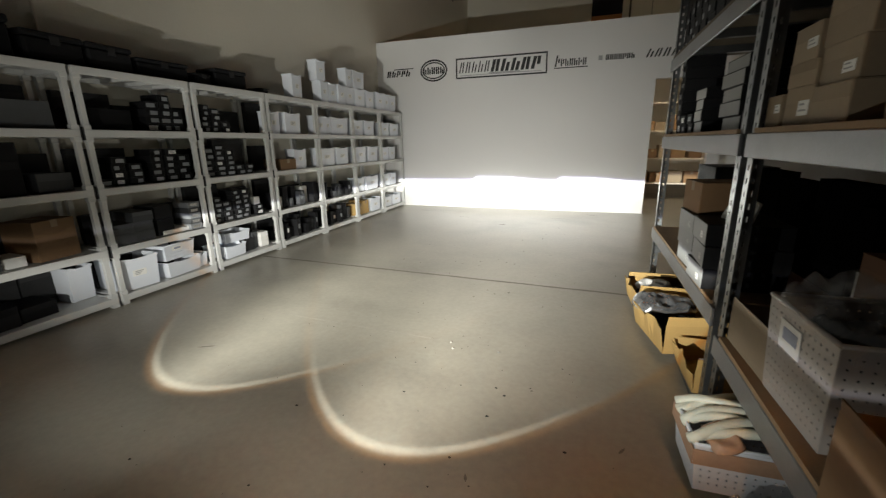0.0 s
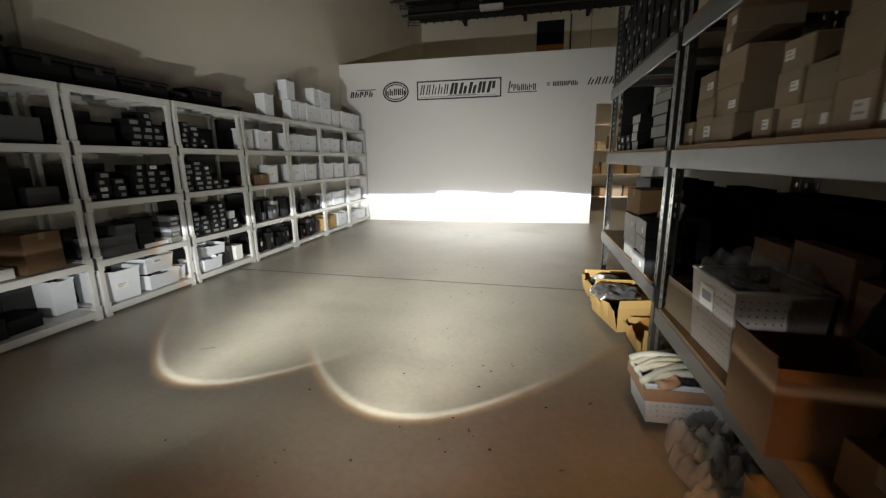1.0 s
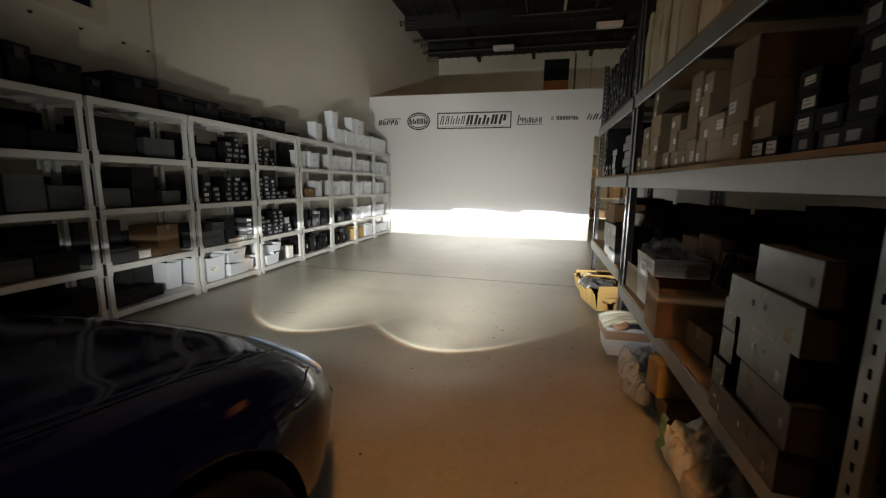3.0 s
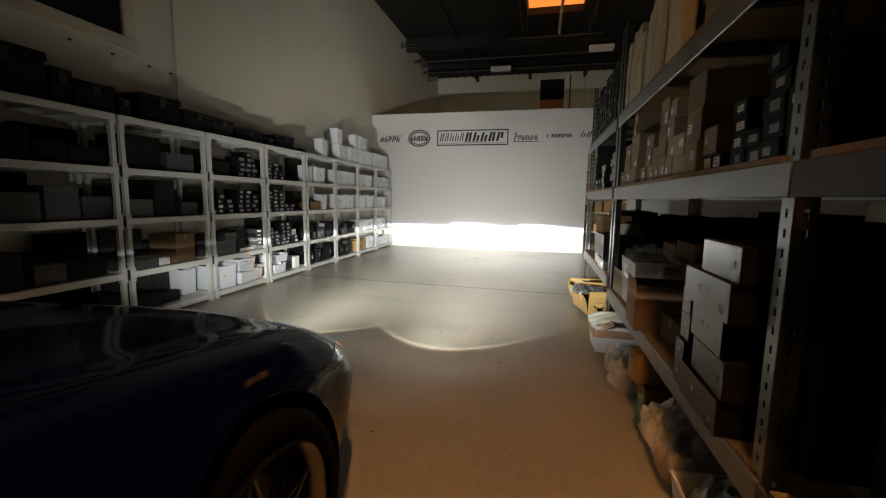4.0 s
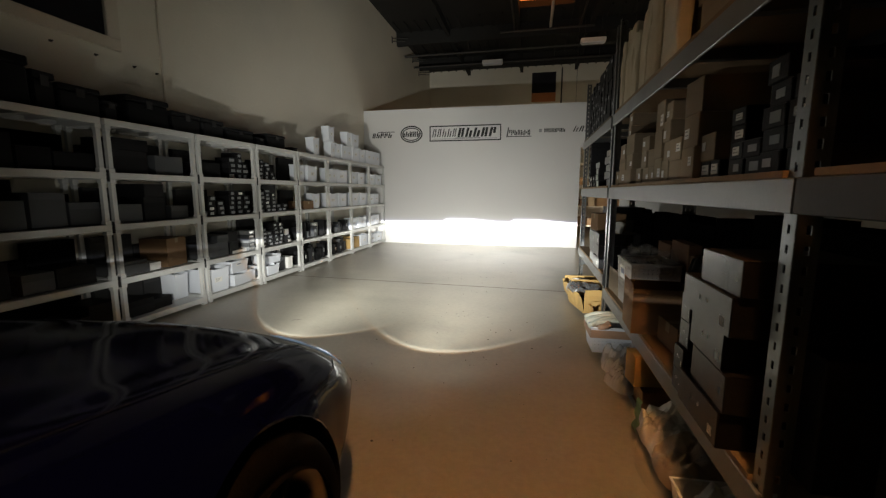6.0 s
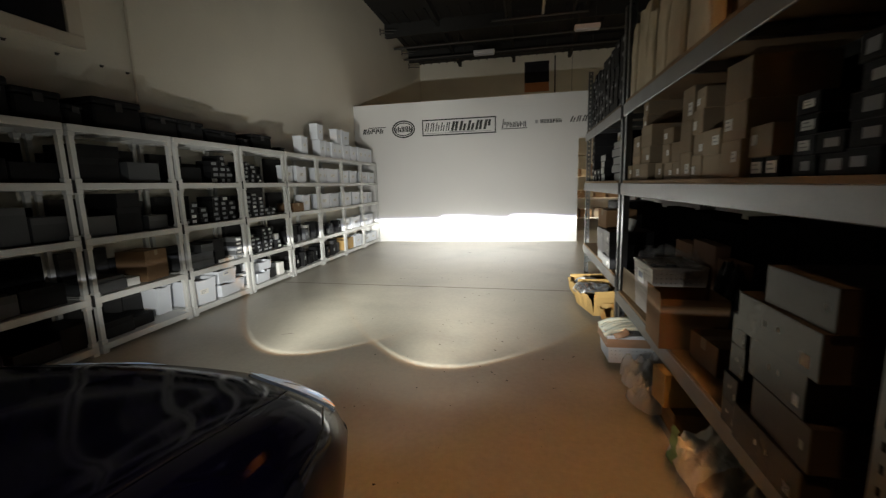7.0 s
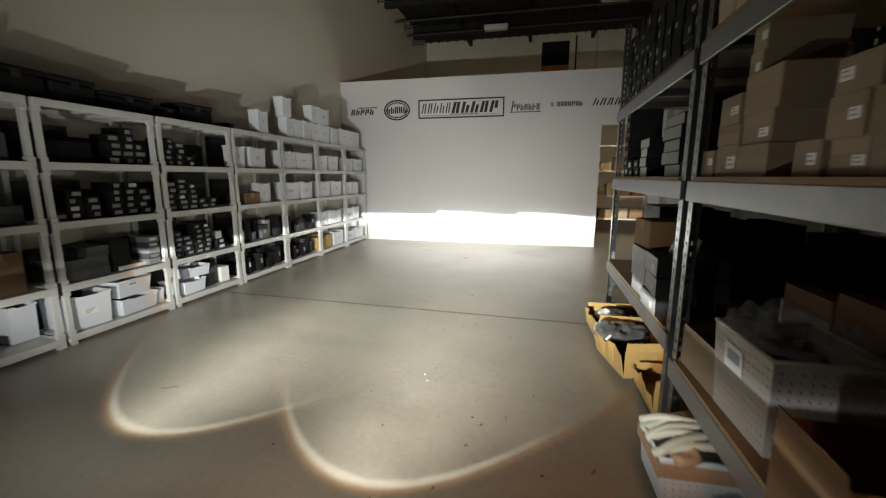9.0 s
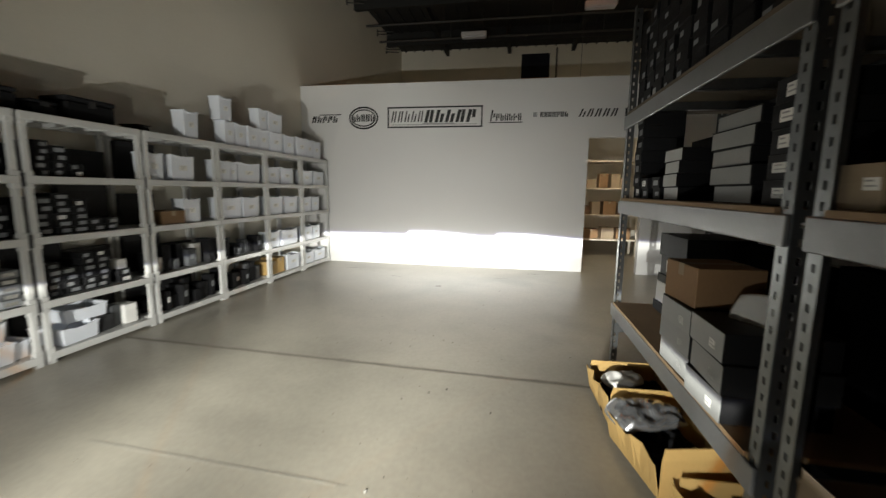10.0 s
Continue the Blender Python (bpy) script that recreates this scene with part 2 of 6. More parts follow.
M_PAPER = material("white_label_paper", (0.80, 0.79, 0.76), 0.6, scale=12, fine=90, vary=0.05, bump=0.0, island=0.2)
M_LABELDIM = material("silvery_label_paper", (0.22, 0.23, 0.24), 0.45, scale=12, fine=90, vary=0.1, bump=0.0, island=0.5)
M_INK = material("black_ink", (0.02, 0.02, 0.02), 0.5, vary=0.05, bump=0.0)
M_GREYINK = material("grey_ink", (0.36, 0.36, 0.36), 0.5, vary=0.05, bump=0.0)
M_SILVER = material("silver_film", (0.75, 0.76, 0.78), 0.22, metal=0.9, vary=0.05, bump=0.02)
M_BLUE = material("blue_print", (0.30, 0.33, 0.43), 0.5, bump=0.0)
M_PAINT = material("navy_car_paint", (0.0013, 0.002, 0.022), 0.35, metal=0.0, vary=0.05, bump=0.0, coat=0.40, coat_rough=0.09, spec=0.0)
M_BUMPER = material("polished_navy_paint", (0.0013, 0.002, 0.022), 0.26, vary=0.05, bump=0.0, coat=0.42, spec=0.05, coat_rough=0.05)
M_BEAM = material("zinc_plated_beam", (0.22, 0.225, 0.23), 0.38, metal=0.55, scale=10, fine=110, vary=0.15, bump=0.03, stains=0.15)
# beam steel darkened to stand for the shade on the near rack
M_SHADESTEEL = material("shaded_beam_steel", (0.055, 0.055, 0.055), 0.6, metal=0.5, scale=10, fine=110, vary=0.2, bump=0.03)
M_TRIM = material("black_rubber", (0.008, 0.008, 0.008), 0.6, spec=0.2)
# bowl, reflector and bezel glow themselves in place of the projector's light
M_TYRE = material("tyre_rubber", (0.004, 0.004, 0.004), 0.8, fine=120, bump=0.1, spec=0.05)
M_GOLD = material("bronze_alloy", (0.20, 0.18, 0.15), 0.32, metal=1.0, vary=0.08, bump=0.0)
M_SKYLIGHT = glowing("skylight_glow", (1.0, 0.27, 0.045), 1.15)
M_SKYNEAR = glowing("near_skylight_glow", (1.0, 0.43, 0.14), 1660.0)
M_LAMPGLOW = glowing("lamp_glow", (0.80, 0.90, 1.0), 0.85)
M_TUBE = glowing("tube_glow", (1.0, 0.85, 0.60), 75.0)
# lamp light on bowl, ring and reflector, given as glow of their own
M_BOWL = glowing("bowl_glow", (0.58, 0.72, 0.85), 0.14)
M_LOWBOWL = glowing("dim_bowl_glow", (0.55, 0.66, 0.76), 0.12)
M_SACK = material("white_woven_sack", (0.62, 0.62, 0.58), 0.5, scale=9, fine=90, vary=0.12, bump=0.05)
M_GREEN = material("green_print", (0.20, 0.36, 0.14), 0.5, bump=0.0)
M_LENS = clear("headlamp_lens_plastic", 0.06, (0.70, 0.78, 0.86), film=True)
M_AMBER = glowing("amber_glow", (1.0, 0.40, 0.08), 0.6)
M_FILM = clear("clear_plastic_film", 0.14, (0.9, 0.92, 0.95), film=True)
M_MILKY = clear("milky_plastic_film", 0.17, (0.80, 0.80, 0.80), film=True)
M_MILKY.node_tree.nodes["Principled BSDF"].inputs["Alpha"].default_value = 0.42
M_DARKGLASS = material("dark_picture", (0.02, 0.02, 0.025), 0.15, vary=0.3, bump=0.0)
M_RUST = material("orange_brown_print", (0.45, 0.17, 0.06), 0.5, vary=0.2, bump=0.0)
M_FRAMEWHITE = material("white_painted_wood", (0.66, 0.60, 0.50), 0.5, vary=0.06)
M_WRAP = material("pinkish_wrapping", (0.46, 0.29, 0.19), 0.5, scale=9, fine=60, vary=0.2, bump=0.05)
M_CABLE = material("pale_tubing", (0.70, 0.72, 0.62), 0.4, vary=0.1)

# ---- mesh helpers ----


def part(name, bm, mat, parent=None, label="", smooth=False):
    me = bpy.data.meshes.new(name)
    if smooth:
        for f in bm.faces:
            f.smooth = True
    bm.to_mesh(me)
    bm.free()
    me.materials.append(mat)
    ob = new(name, me)
    if parent:
        ob.parent = parent
    if label:
        ob["label"] = label
    return ob


def thing(name, label, category, group=""):
    return tagged(new(name), label, category, group)


def structure(ob, label, category=""):
    return tagged(ob, label, category or "structure", kind="structure")


def add_box(bm, x0, x1, y0, y1, z0, z1, bevel=0.0):
    vs = [bm.verts.new((x, y, z)) for x in (x0, x1) for y in (y0, y1) for z in (z0, z1)]
    fs = [bm.faces.new([vs[i] for i in q]) for q in ((0, 1, 3, 2), (4, 6, 7, 5), (0, 4, 5, 1), (2, 3, 7, 6), (0, 2, 6, 4), (1, 5, 7, 3))]
    if bevel:
        es = list({e for f in fs for e in f.edges})
        bmesh.ops.bevel(bm, geom=es, offset=bevel, segments=1, affect="EDGES")
    return bm


def box_bm(*a, bevel=0.0):
    return add_box(bmesh.new(), *a, bevel=bevel)


def tube(bm, pts, radius, sides=8):
    """A round tube through points."""
    rings = []
    pts = [Vector(p) for p in pts]
    for i, p in enumerate(pts):
        d = (pts[min(i + 1, len(pts) - 1)] - pts[max(i - 1, 0)]).normalized()
        a = d.orthogonal().normalized()
        if rings:
            a = (last - d * last.dot(d)).normalized()
        last = a
        c = d.cross(a)
        rings.append([bm.verts.new(p + radius * (math.cos(2 * math.pi * k / sides) * a + math.sin(2 * math.pi * k / sides) * c)) for k in range(sides)])
    for r0, r1 in zip(rings, rings[1:]):
        for k in range(sides):
            bm.faces.new((r0[k], r0[(k + 1) % sides], r1[(k + 1) % sides], r1[k]))
    bm.faces.new(rings[0][::-1])
    bm.faces.new(rings[-1])
    return bm


def lathe(bm, profile, centre, axis="x", sides=40):
    """Turns (radius, offset) pairs round an axis through centre."""
    rings = []
    for r, o in profile:
        ring = []
        for k in range(sides):
            a = 2 * math.pi * k / sides
            c, s = r * math.cos(a), r * math.sin(a)
            p = (o, c, s) if axis == "x" else (c, o, s) if axis == "y" else (c, s, o)
            ring.append(bm.verts.new(Vector(centre) + Vector(p)))
        rings.append(ring)
    for r0, r1 in zip(rings, rings[1:]):
        for k in range(sides):
            bm.faces.new((r0[k], r0[(k + 1) % sides], r1[(k + 1) % sides], r1[k]))
    return bm

# ---- the hall ----
structure(part("floor", box_bm(XW - 0.2, XE + 0.2, YN - 0.2, YB + 0.2, -0.2, 0.0), M_FLOOR), "sealed beige-grey concrete floor with marks and debris", "floor")
structure(part("wall_west", box_bm(XW - 0.2, XW, YN, YB, 0.0, ZC), M_WALL), "tall cream painted block side wall", "wall")
structure(part("wall_north", box_bm(XW - 0.2, XE + 0.2, YB, YB + 0.2, 0.0, ZC), M_WALL), "cream painted rear wall of the hall", "wall")
structure(part("wall_east", box_bm(XE, XE + 0.2, YN, YB, 0.0, ZC), M_WALL), "cream painted side wall behind the racks", "wall")
structure(part("wall_south", box_bm(XW - 0.2, XE + 0.2, YN - 0.2, YN, 0.0, ZC), M_WALL), "plain wall closing the hall", "wall")

# partition with its doorway
DOOR0, DOOR1, DOORZ, TOPZ = 0.95, 1.80, 2.16, 3.08
bm = bmesh.new()
for a in ((XW, DOOR0, 0.0, TOPZ), (DOOR0, DOOR1, DOORZ, TOPZ), (DOOR1, XE, 0.0, TOPZ)):
    add_box(bm, a[0], a[1], YP, YP + 0.12, a[2], a[3])
structure(part("partition", bm, M_PART), "white painted partition wall with printed signs", "wall")

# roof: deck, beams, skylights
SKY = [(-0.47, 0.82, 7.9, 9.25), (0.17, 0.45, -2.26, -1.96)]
bm = bmesh.new()
edge = YN
for x0, x1, y0, y1 in sorted(SKY, key=lambda q: q[2]):
    add_box(bm, XW - 0.2, XE + 0.2, edge, y0, ZC, ZC + 0.15)
    add_box(bm, XW - 0.2, x0, y0, y1, ZC, ZC + 0.15)
    add_box(bm, x1, XE + 0.2, y0, y1, ZC, ZC + 0.15)
    edge = y1
add_box(bm, XW - 0.2, XE + 0.2, edge, YB, ZC, ZC + 0.15)
for y in (-4.2, -1.0, 2.2, 5.4, 10.2, 12.6):
    add_box(bm, XW, XE, y - 0.06, y + 0.06, ZC - 0.35, ZC)
for x in (-2.44, -0.53, 1.35, 3.25):
    add_box(bm, x - 0.05, x + 0.05, YN, YB, ZC - 0.20, ZC)
for k in range(34):
    x = XW + 0.15 + 0.29 * k
    add_box(bm, x - 0.02, x + 0.02, YN, 7.7, ZC - 0.035, ZC)
    add_box(bm, x - 0.02, x + 0.02, 9.4, YB, ZC - 0.035, ZC)
structure(part("ceiling", bm, M_ROOF), "dark unlit roof deck with steel beams", "ceiling")
# depth of the near skylight's shaft, which sets how wide its light spreads
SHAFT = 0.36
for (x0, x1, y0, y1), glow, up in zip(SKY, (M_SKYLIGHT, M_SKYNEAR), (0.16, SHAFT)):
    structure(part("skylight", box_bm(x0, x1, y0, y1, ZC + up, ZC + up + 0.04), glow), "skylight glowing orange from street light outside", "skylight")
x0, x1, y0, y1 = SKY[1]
# unseen shaft, added to cut the near skylight's light to a cone
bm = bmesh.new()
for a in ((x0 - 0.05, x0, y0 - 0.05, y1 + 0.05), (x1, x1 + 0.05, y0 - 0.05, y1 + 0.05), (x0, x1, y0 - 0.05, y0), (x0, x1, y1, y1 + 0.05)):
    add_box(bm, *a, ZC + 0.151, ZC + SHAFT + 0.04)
structure(part("skylight_shaft", bm, M_ROOF), "unseen dark shaft added to narrow the near skylight's light", "skylight shaft")
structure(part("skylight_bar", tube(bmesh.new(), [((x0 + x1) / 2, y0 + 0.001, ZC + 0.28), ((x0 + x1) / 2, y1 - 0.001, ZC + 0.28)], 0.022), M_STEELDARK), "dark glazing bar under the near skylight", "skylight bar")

# ---- white shelving along the wall ----
TIERS = (0.08, 0.468, 0.934, 1.364, 1.80)
BAYS = [-1.725, -0.78, 0.165, 1.11, 2.055, 3.0, 3.94, 4.86, 5.77, 6.69]
BAY_W, BAY_D = 0.915, 0.45


def tray_bm(z, w, d):
    """A moulded tray: sheet with deep rims and shallow ribs."""
    bm = bmesh.new()
    add_box(bm, 0, d, 0, w, z - 0.016, z - 0.006)
    rim = 0.055
    for a in ((0, 0.018, 0, w), (d - 0.018, d, 0, w), (0.018, d - 0.018, 0, 0.018), (0.018, d - 0.018, w - 0.018, w)):
        add_box(bm, *a, z - rim, z, bevel=0.004)
    for k in range(1, 4):
        add_box(bm, 0.02, d - 0.02, w * k / 4 - 0.008, w * k / 4 + 0.008, z - 0.045, z - 0.016)
    return bm


def leg_bm(lo, hi):
    bm = bmesh.new()
    ring = []
    for z, h in ((lo, 0.024), (lo + 0.03, 0.024), (lo + 0.035, 0.018), (hi - 0.035, 0.018), (hi - 0.03, 0.024), (hi, 0.024)):
        ring.append([bm.verts.new((sx * h * 0.9, sy * h, z)) for sx, sy in ((-1, -1), (1, -1), (1, 1), (-1, 1))])
    for r0, r1 in zip(ring, ring[1:]):
        for k in range(4):
            bm.faces.new((r0[k], r0[(k + 1) % 4], r1[(k + 1) % 4], r1[k]))
    bm.faces.new(ring[0][::-1])
    bm.faces.new(ring[-1])
    return bm


def resin_shelf():
    s = thing("resin_shelf", "white five-tier resin shelving unit standing against the wall", "shelving unit", "white shelving along the wall")
    for z in TIERS:
        part("tray", tray_bm(z, BAY_W, BAY_D), M_RESIN, s)
    for z0, z1 in zip((0.0,) + TIERS[:-1], TIERS):
        first = None
        for x in (0.024, BAY_D - 0.024):
            for y in (0.024, BAY_W - 0.024):
                if first is None:
                    first = part("leg", leg_bm(z0, z1 - 0.055), M_RESIN, s)
                    leg = first
                else:
                    leg = new("leg", first.data)
                    leg.parent = s
                leg.location = (x, y, 0)
    for z in TIERS[1:4]:
        for y in (-0.004, BAY_W + 0.004):
            part("connector", box_bm(BAY_D - 0.05, BAY_D - 0.004, y - 0.005, y + 0.005, z - 0.075, z + 0.02, bevel=0.002), M_BLACKCAP, s, "black plastic connector")
    return s


shelf = resin_shelf()
for i, y in enumerate(BAYS):
    m = pose(XS - BAY_D, y, 0)
    if i:
        copy_thing(shelf, m)
    else:
        shelf.matrix_basis = m

# ---- steel racks ----
LEVELS_A = (0.05, 0.445, 1.268, 1.83)
LEVELS_B = (0.05, 0.535, 1.268, 1.83)
RACK_D = 0.61
RACKS = [(-2.98, -0.535, LEVELS_A), (-0.53, 1.86, LEVELS_A), (1.935, 3.76, LEVELS_B)]
POST_H = 2.5


def slotted_plate(bm, x, y, dx, dy):
    """An upright plate with keyhole slots, from (x, y) along (dx, dy), as single faces."""
    cols, rows = (0.0, 0.40, 0.62, 1.0), []
    z = 0.0
    while z < POST_H - 0.01:
        rows += [z, z + 0.014, z + 0.036]
        z += 0.05
    rows.append(POST_H)
    grid = [[bm.verts.new((x + dx * c, y + dy * c, r)) for c in cols] for r in rows]
    for j in range(len(rows) - 1):
        for i in range(3):
            if i == 1 and j % 3 == 1:
                continue
            bm.faces.new((grid[j][i], grid[j][i + 1], grid[j + 1][i + 1], grid[j + 1][i]))
    return bm


def rack_post(x, y, sx, sy, parent):
    bm = bmesh.new()
    slotted_plate(bm, x, y, 0.0, sy * 0.052)
    slotted_plate(bm, x, y, sx * 0.052, 0.0)
    bmesh.ops.remove_doubles(bm, verts=bm.verts, dist=0.0005)
    ob = part("post", bm, M_ZINC, parent)
    mod = ob.modifiers.new("sheet", "SOLIDIFY")
    mod.thickness, mod.offset = 0.0025, 0.0
    return ob


def beam_bm(x, sx, y0, y1, z):
    """A rolled step beam with a lip at the top."""
    bm = bmesh.new()
    a, b = sorted((x, x + sx * 0.014))
    add_box(bm, a, b, y0, y1, z - 0.105, z - 0.0185, bevel=0.003)
    return bm


def steel_rack(y0, y1, levels):
    s = thing("steel_rack", "galvanised slotted steel rack with particle board decks", "storage rack", "steel racks")
    # the near rack's beams carry their shade in a darker steel colour
    steel = M_BEAM if y0 > -1 else M_SHADESTEEL
    for x, f in ((XR, 1), (XR + RACK_D, -1)):
        rack_post(x, y0, f, 1, s)
        # the unlit rack hangs on the next one's uprights
        if y0 > -1:
            rack_post(x, y1, f, -1, s)
    for z in levels:
        for x, f in ((XR - 0.002, -1), (XR + RACK_D + 0.002, 1)):
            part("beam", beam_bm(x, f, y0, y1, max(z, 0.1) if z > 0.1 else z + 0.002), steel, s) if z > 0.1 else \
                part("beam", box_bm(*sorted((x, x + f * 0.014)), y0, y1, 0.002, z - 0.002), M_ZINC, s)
        # the far rack's upper deck takes the board with shade in its colour
        part("deck", box_bm(XR - 0.013, XR + RACK_D + 0.013, y0 + 0.056, y1 - 0.056, z - 0.018, z, bevel=0.001), M_DECKSHADE if z > 1.8 and y0 > 1.9 else M_DECK, s, "bare particle board deck")
    for y in (y0 + 0.42, y0 + 0.9, y0 + 1.38):
        for z in levels[2:]:
            part("cross_bar", box_bm(XR + 0.004, XR + RACK_D - 0.004, y - 0.022, y + 0.022, z - 0.062, z - 0.0185, bevel=0.002), M_ZINC, s)
    for y in (y0 + 0.004, y1 - 0.004):
        for z in (0.32, 2.2):
            part("brace", box_bm(XR + 0.02, XR + RACK_D - 0.02, y - 0.003, y + 0.003, z - 0.02, z + 0.02), M_ZINC, s)
    return s


for y0, y1, lv in RACKS:
    steel_rack(y0, y1, lv)

# ---- goods: bins, cartons, bags ----
rng = random.Random(7)


def bin_bm(w, d, h, taper=0.93, dip=0.012, wall=0.004):
    """A tapered open tub whose rim dips at the grips. w across the front, d deep; the front faces +x."""
    bm = bmesh.new()
    n = 6
    outline = [(-0.5 + i / n, -0.5) for i in range(n)] + [(0.5, -0.5 + i / n) for i in range(n)] + [(0.5 - i / n, 0.5) for i in range(n)] + [(-0.5, 0.5 - i / n) for i in range(n)]

    def ring(scale, z, inset, wavy):
        out = []
        for px, py in outline:
            x, y = px * (d * scale - 2 * inset), py * (w * scale - 2 * inset)
            grip = max(0.0, 1 - (abs(py) / 0.34) ** 2) if abs(abs(px) - 0.5) < 1e-6 else 0.0
            out.append(bm.verts.new((x, y, z - (dip * min(1.0, grip * 1.6) if wavy else 0.0))))
        return out

    lip = 0.005
    rings = [ring(taper, 0.0, 0, False), ring(taper + (1 - taper) * 0.93, h * 0.93, 0, True), ring(1.0, h * 0.93 + 0.002, -lip, True),
             ring(1.0, h, -lip, True), ring(1.0, h, wall, True), ring(taper, 0.006, wall, False)]
    k = len(outline)
    for r0, r1 in zip(rings, rings[1:]):
        for i in range(k):
            bm.faces.new((r0[i], r0[(i + 1) % k], r1[(i + 1) % k], r1[i]))
    bm.faces.new(rings[0][::-1])
    bm.faces.new(rings[-1])
    return bm


bins = {}


def put_bin(m, w, d, h, group="white storage bins", label="white plastic storage bin with a dipped grip rim", tag=True):
    key = (round(w, 2), round(d, 2), round(h, 2), tag)
    if key in bins:
        return copy_thing(bins[key], m)
    b = thing("storage_bin", label, "storage bin", group)
    part("tub", bin_bm(w, d, h), M_BIN, b)
    if tag:
        x = d * (0.93 + 0.07 * 0.5) / 2 + 0.004
        t = part("label", box_bm(-0.001, 0.001, -w * 0.17, w * 0.17, -h * 0.10, h * 0.10), M_PAPER, b, "paper label")
        t.location, t.rotation_euler = (x, 0, h * 0.5), (0, math.atan2(d * 0.035, h * 0.93), 0)
        for j in range(3):
            p = part("print", box_bm(0.0005, 0.0016, -w * 0.12, w * (0.10 - 0.05 * j), -0.003, 0.003), M_GREYINK, t)
            p.location = (0.0006, 0, h * (0.05 - 0.05 * j))
    b.matrix_basis = m
    bins[key] = b
    return b


def put_carton(m, w, d, h, mat, name="cardboard_box", label="brown cardboard box", group="", labels=(), tape=True, tape_mat=None):
    """A closed carton, front to +x. labels: (y, z, width, height, material) on the front, in parts of the box."""
    b = thing(name, label, "box", group)
    bm = bmesh.new()
    add_box(bm, -d / 2, d / 2, -w / 2, w / 2, 0, h, bevel=0.0025)
    part("body", bm, mat, b)
    if tape:
        bm = box_bm(-d / 2 - 0.0008, d / 2 + 0.0008, -0.022, 0.022, h - 0.05 if h > 0.08 else h * 0.6, h + 0.0008)
        part("tape", bm, tape_mat or M_CARDPALE, b, "parcel tape")
    else:
        lip = min(0.4 * h, 0.05)
        bm = box_bm(-d / 2 - 0.001, d / 2 + 0.0011, -w / 2 - 0.001, w / 2 + 0.001, h - 0.0005, h + 0.0012)
        part("lid", bm, mat, b)
        part("tuck_flap", box_bm(d / 2 - 0.0004, d / 2 + 0.0008, -w / 2 + 0.006, w / 2 - 0.006, h - lip, h - 0.001), mat, b)
    for y, z, lw, lh, lm in labels:
        t = part("label", box_bm(d / 2 - 0.0005, d / 2 + 0.0012, (y - lw / 2) * w, (y + lw / 2) * w, (z - lh / 2) * h, (z + lh / 2) * h), lm, b, "printed label")
        if lm is M_PAPER and lw * w > 0.035:
            for k in range(2):
                part("print", box_bm(d / 2 + 0.0012, d / 2 + 0.0018, (y - lw * 0.36) * w, (y + lw * (0.1 + 0.2 * k)) * w, (z + lh * (0.24 - 0.4 * k) - lh * 0.07) * h, (z + lh * (0.24 - 0.4 * k) + lh * 0.07) * h), M_GREYINK, t)
    b.matrix_basis = m
    return b


def open_carton(m, w, d, h, mat, label, flaps=(0.9, 0.7, 0.5, 0.8), flap=0.13, group="open cartons", torn=0):
    """An open carton: floor, four walls, four flaps that hang out at given angles (radians from upright)."""
    b = thing("open_carton", label, "box", group)
    t = 0.004
    part("base", box_bm(-d / 2, d / 2, -w / 2, w / 2, 0, t), mat, b)
    for a in ((-d / 2, -d / 2 + t, -w / 2, w / 2), (d / 2 - t, d / 2, -w / 2, w / 2), (-d / 2 + t, d / 2 - t, -w / 2, -w / 2 + t), (-d / 2 + t, d / 2 - t, w / 2 - t, w / 2)):
        if torn and a[0] > 0 and a[1] == d / 2:
            # front wall leaning out, its top edge torn
            r, n = random.Random(torn), 7
            bm = bmesh.new()
            cols = []
            for k in range(n + 1):
                y = -w / 2 + w * k / n
                top = h * (0.92 + r.uniform(-0.17, 0.10))
                lean = r.uniform(0.05, 0.28) * top
                cols.append([bm.verts.new(p) for p in ((d / 2 - t, y, t), (d / 2, y, t), (d / 2 + lean, y, top), (d / 2 - t + lean, y, top))])
            for c0, c1 in zip(cols, cols[1:]):
                for k in range(4):
                    bm.faces.new((c0[k], c0[(k + 1) % 4], c1[(k + 1) % 4], c1[k]))
            bm.faces.new(cols[0][::-1])
            bm.faces.new(cols[-1])
            part("wall", bm, mat, b, "torn front wall")
            continue
        part("wall", box_bm(*a, t, h), mat, b)
    for i, ang in enumerate(flaps):
        if torn and i == 0:
            continue
        long = w if i < 2 else d
        f = part("flap", box_bm(-t / 2, t / 2, -long / 2 + 0.006, long / 2 - 0.006, 0, flap), mat, b)
        sgn = (1, -1, 1, -1)[i]
        if i < 2:
            f.location, f.rotation_euler = (sgn * (d / 2 - t / 2), 0, h), (0, sgn * ang, 0)
        else:
            f.location, f.rotation_euler = (0, sgn * (w / 2 - t / 2), h), (0, sgn * ang, math.pi / 2 * 1)
            f.matrix_basis = Matrix.Translation((0, sgn * (w / 2 - t / 2), h)) @ Matrix.Rotation(math.pi / 2, 4, "Z") @ Matrix.Rotation(sgn * ang, 4, "Y")
    b.matrix_basis = m
    return b


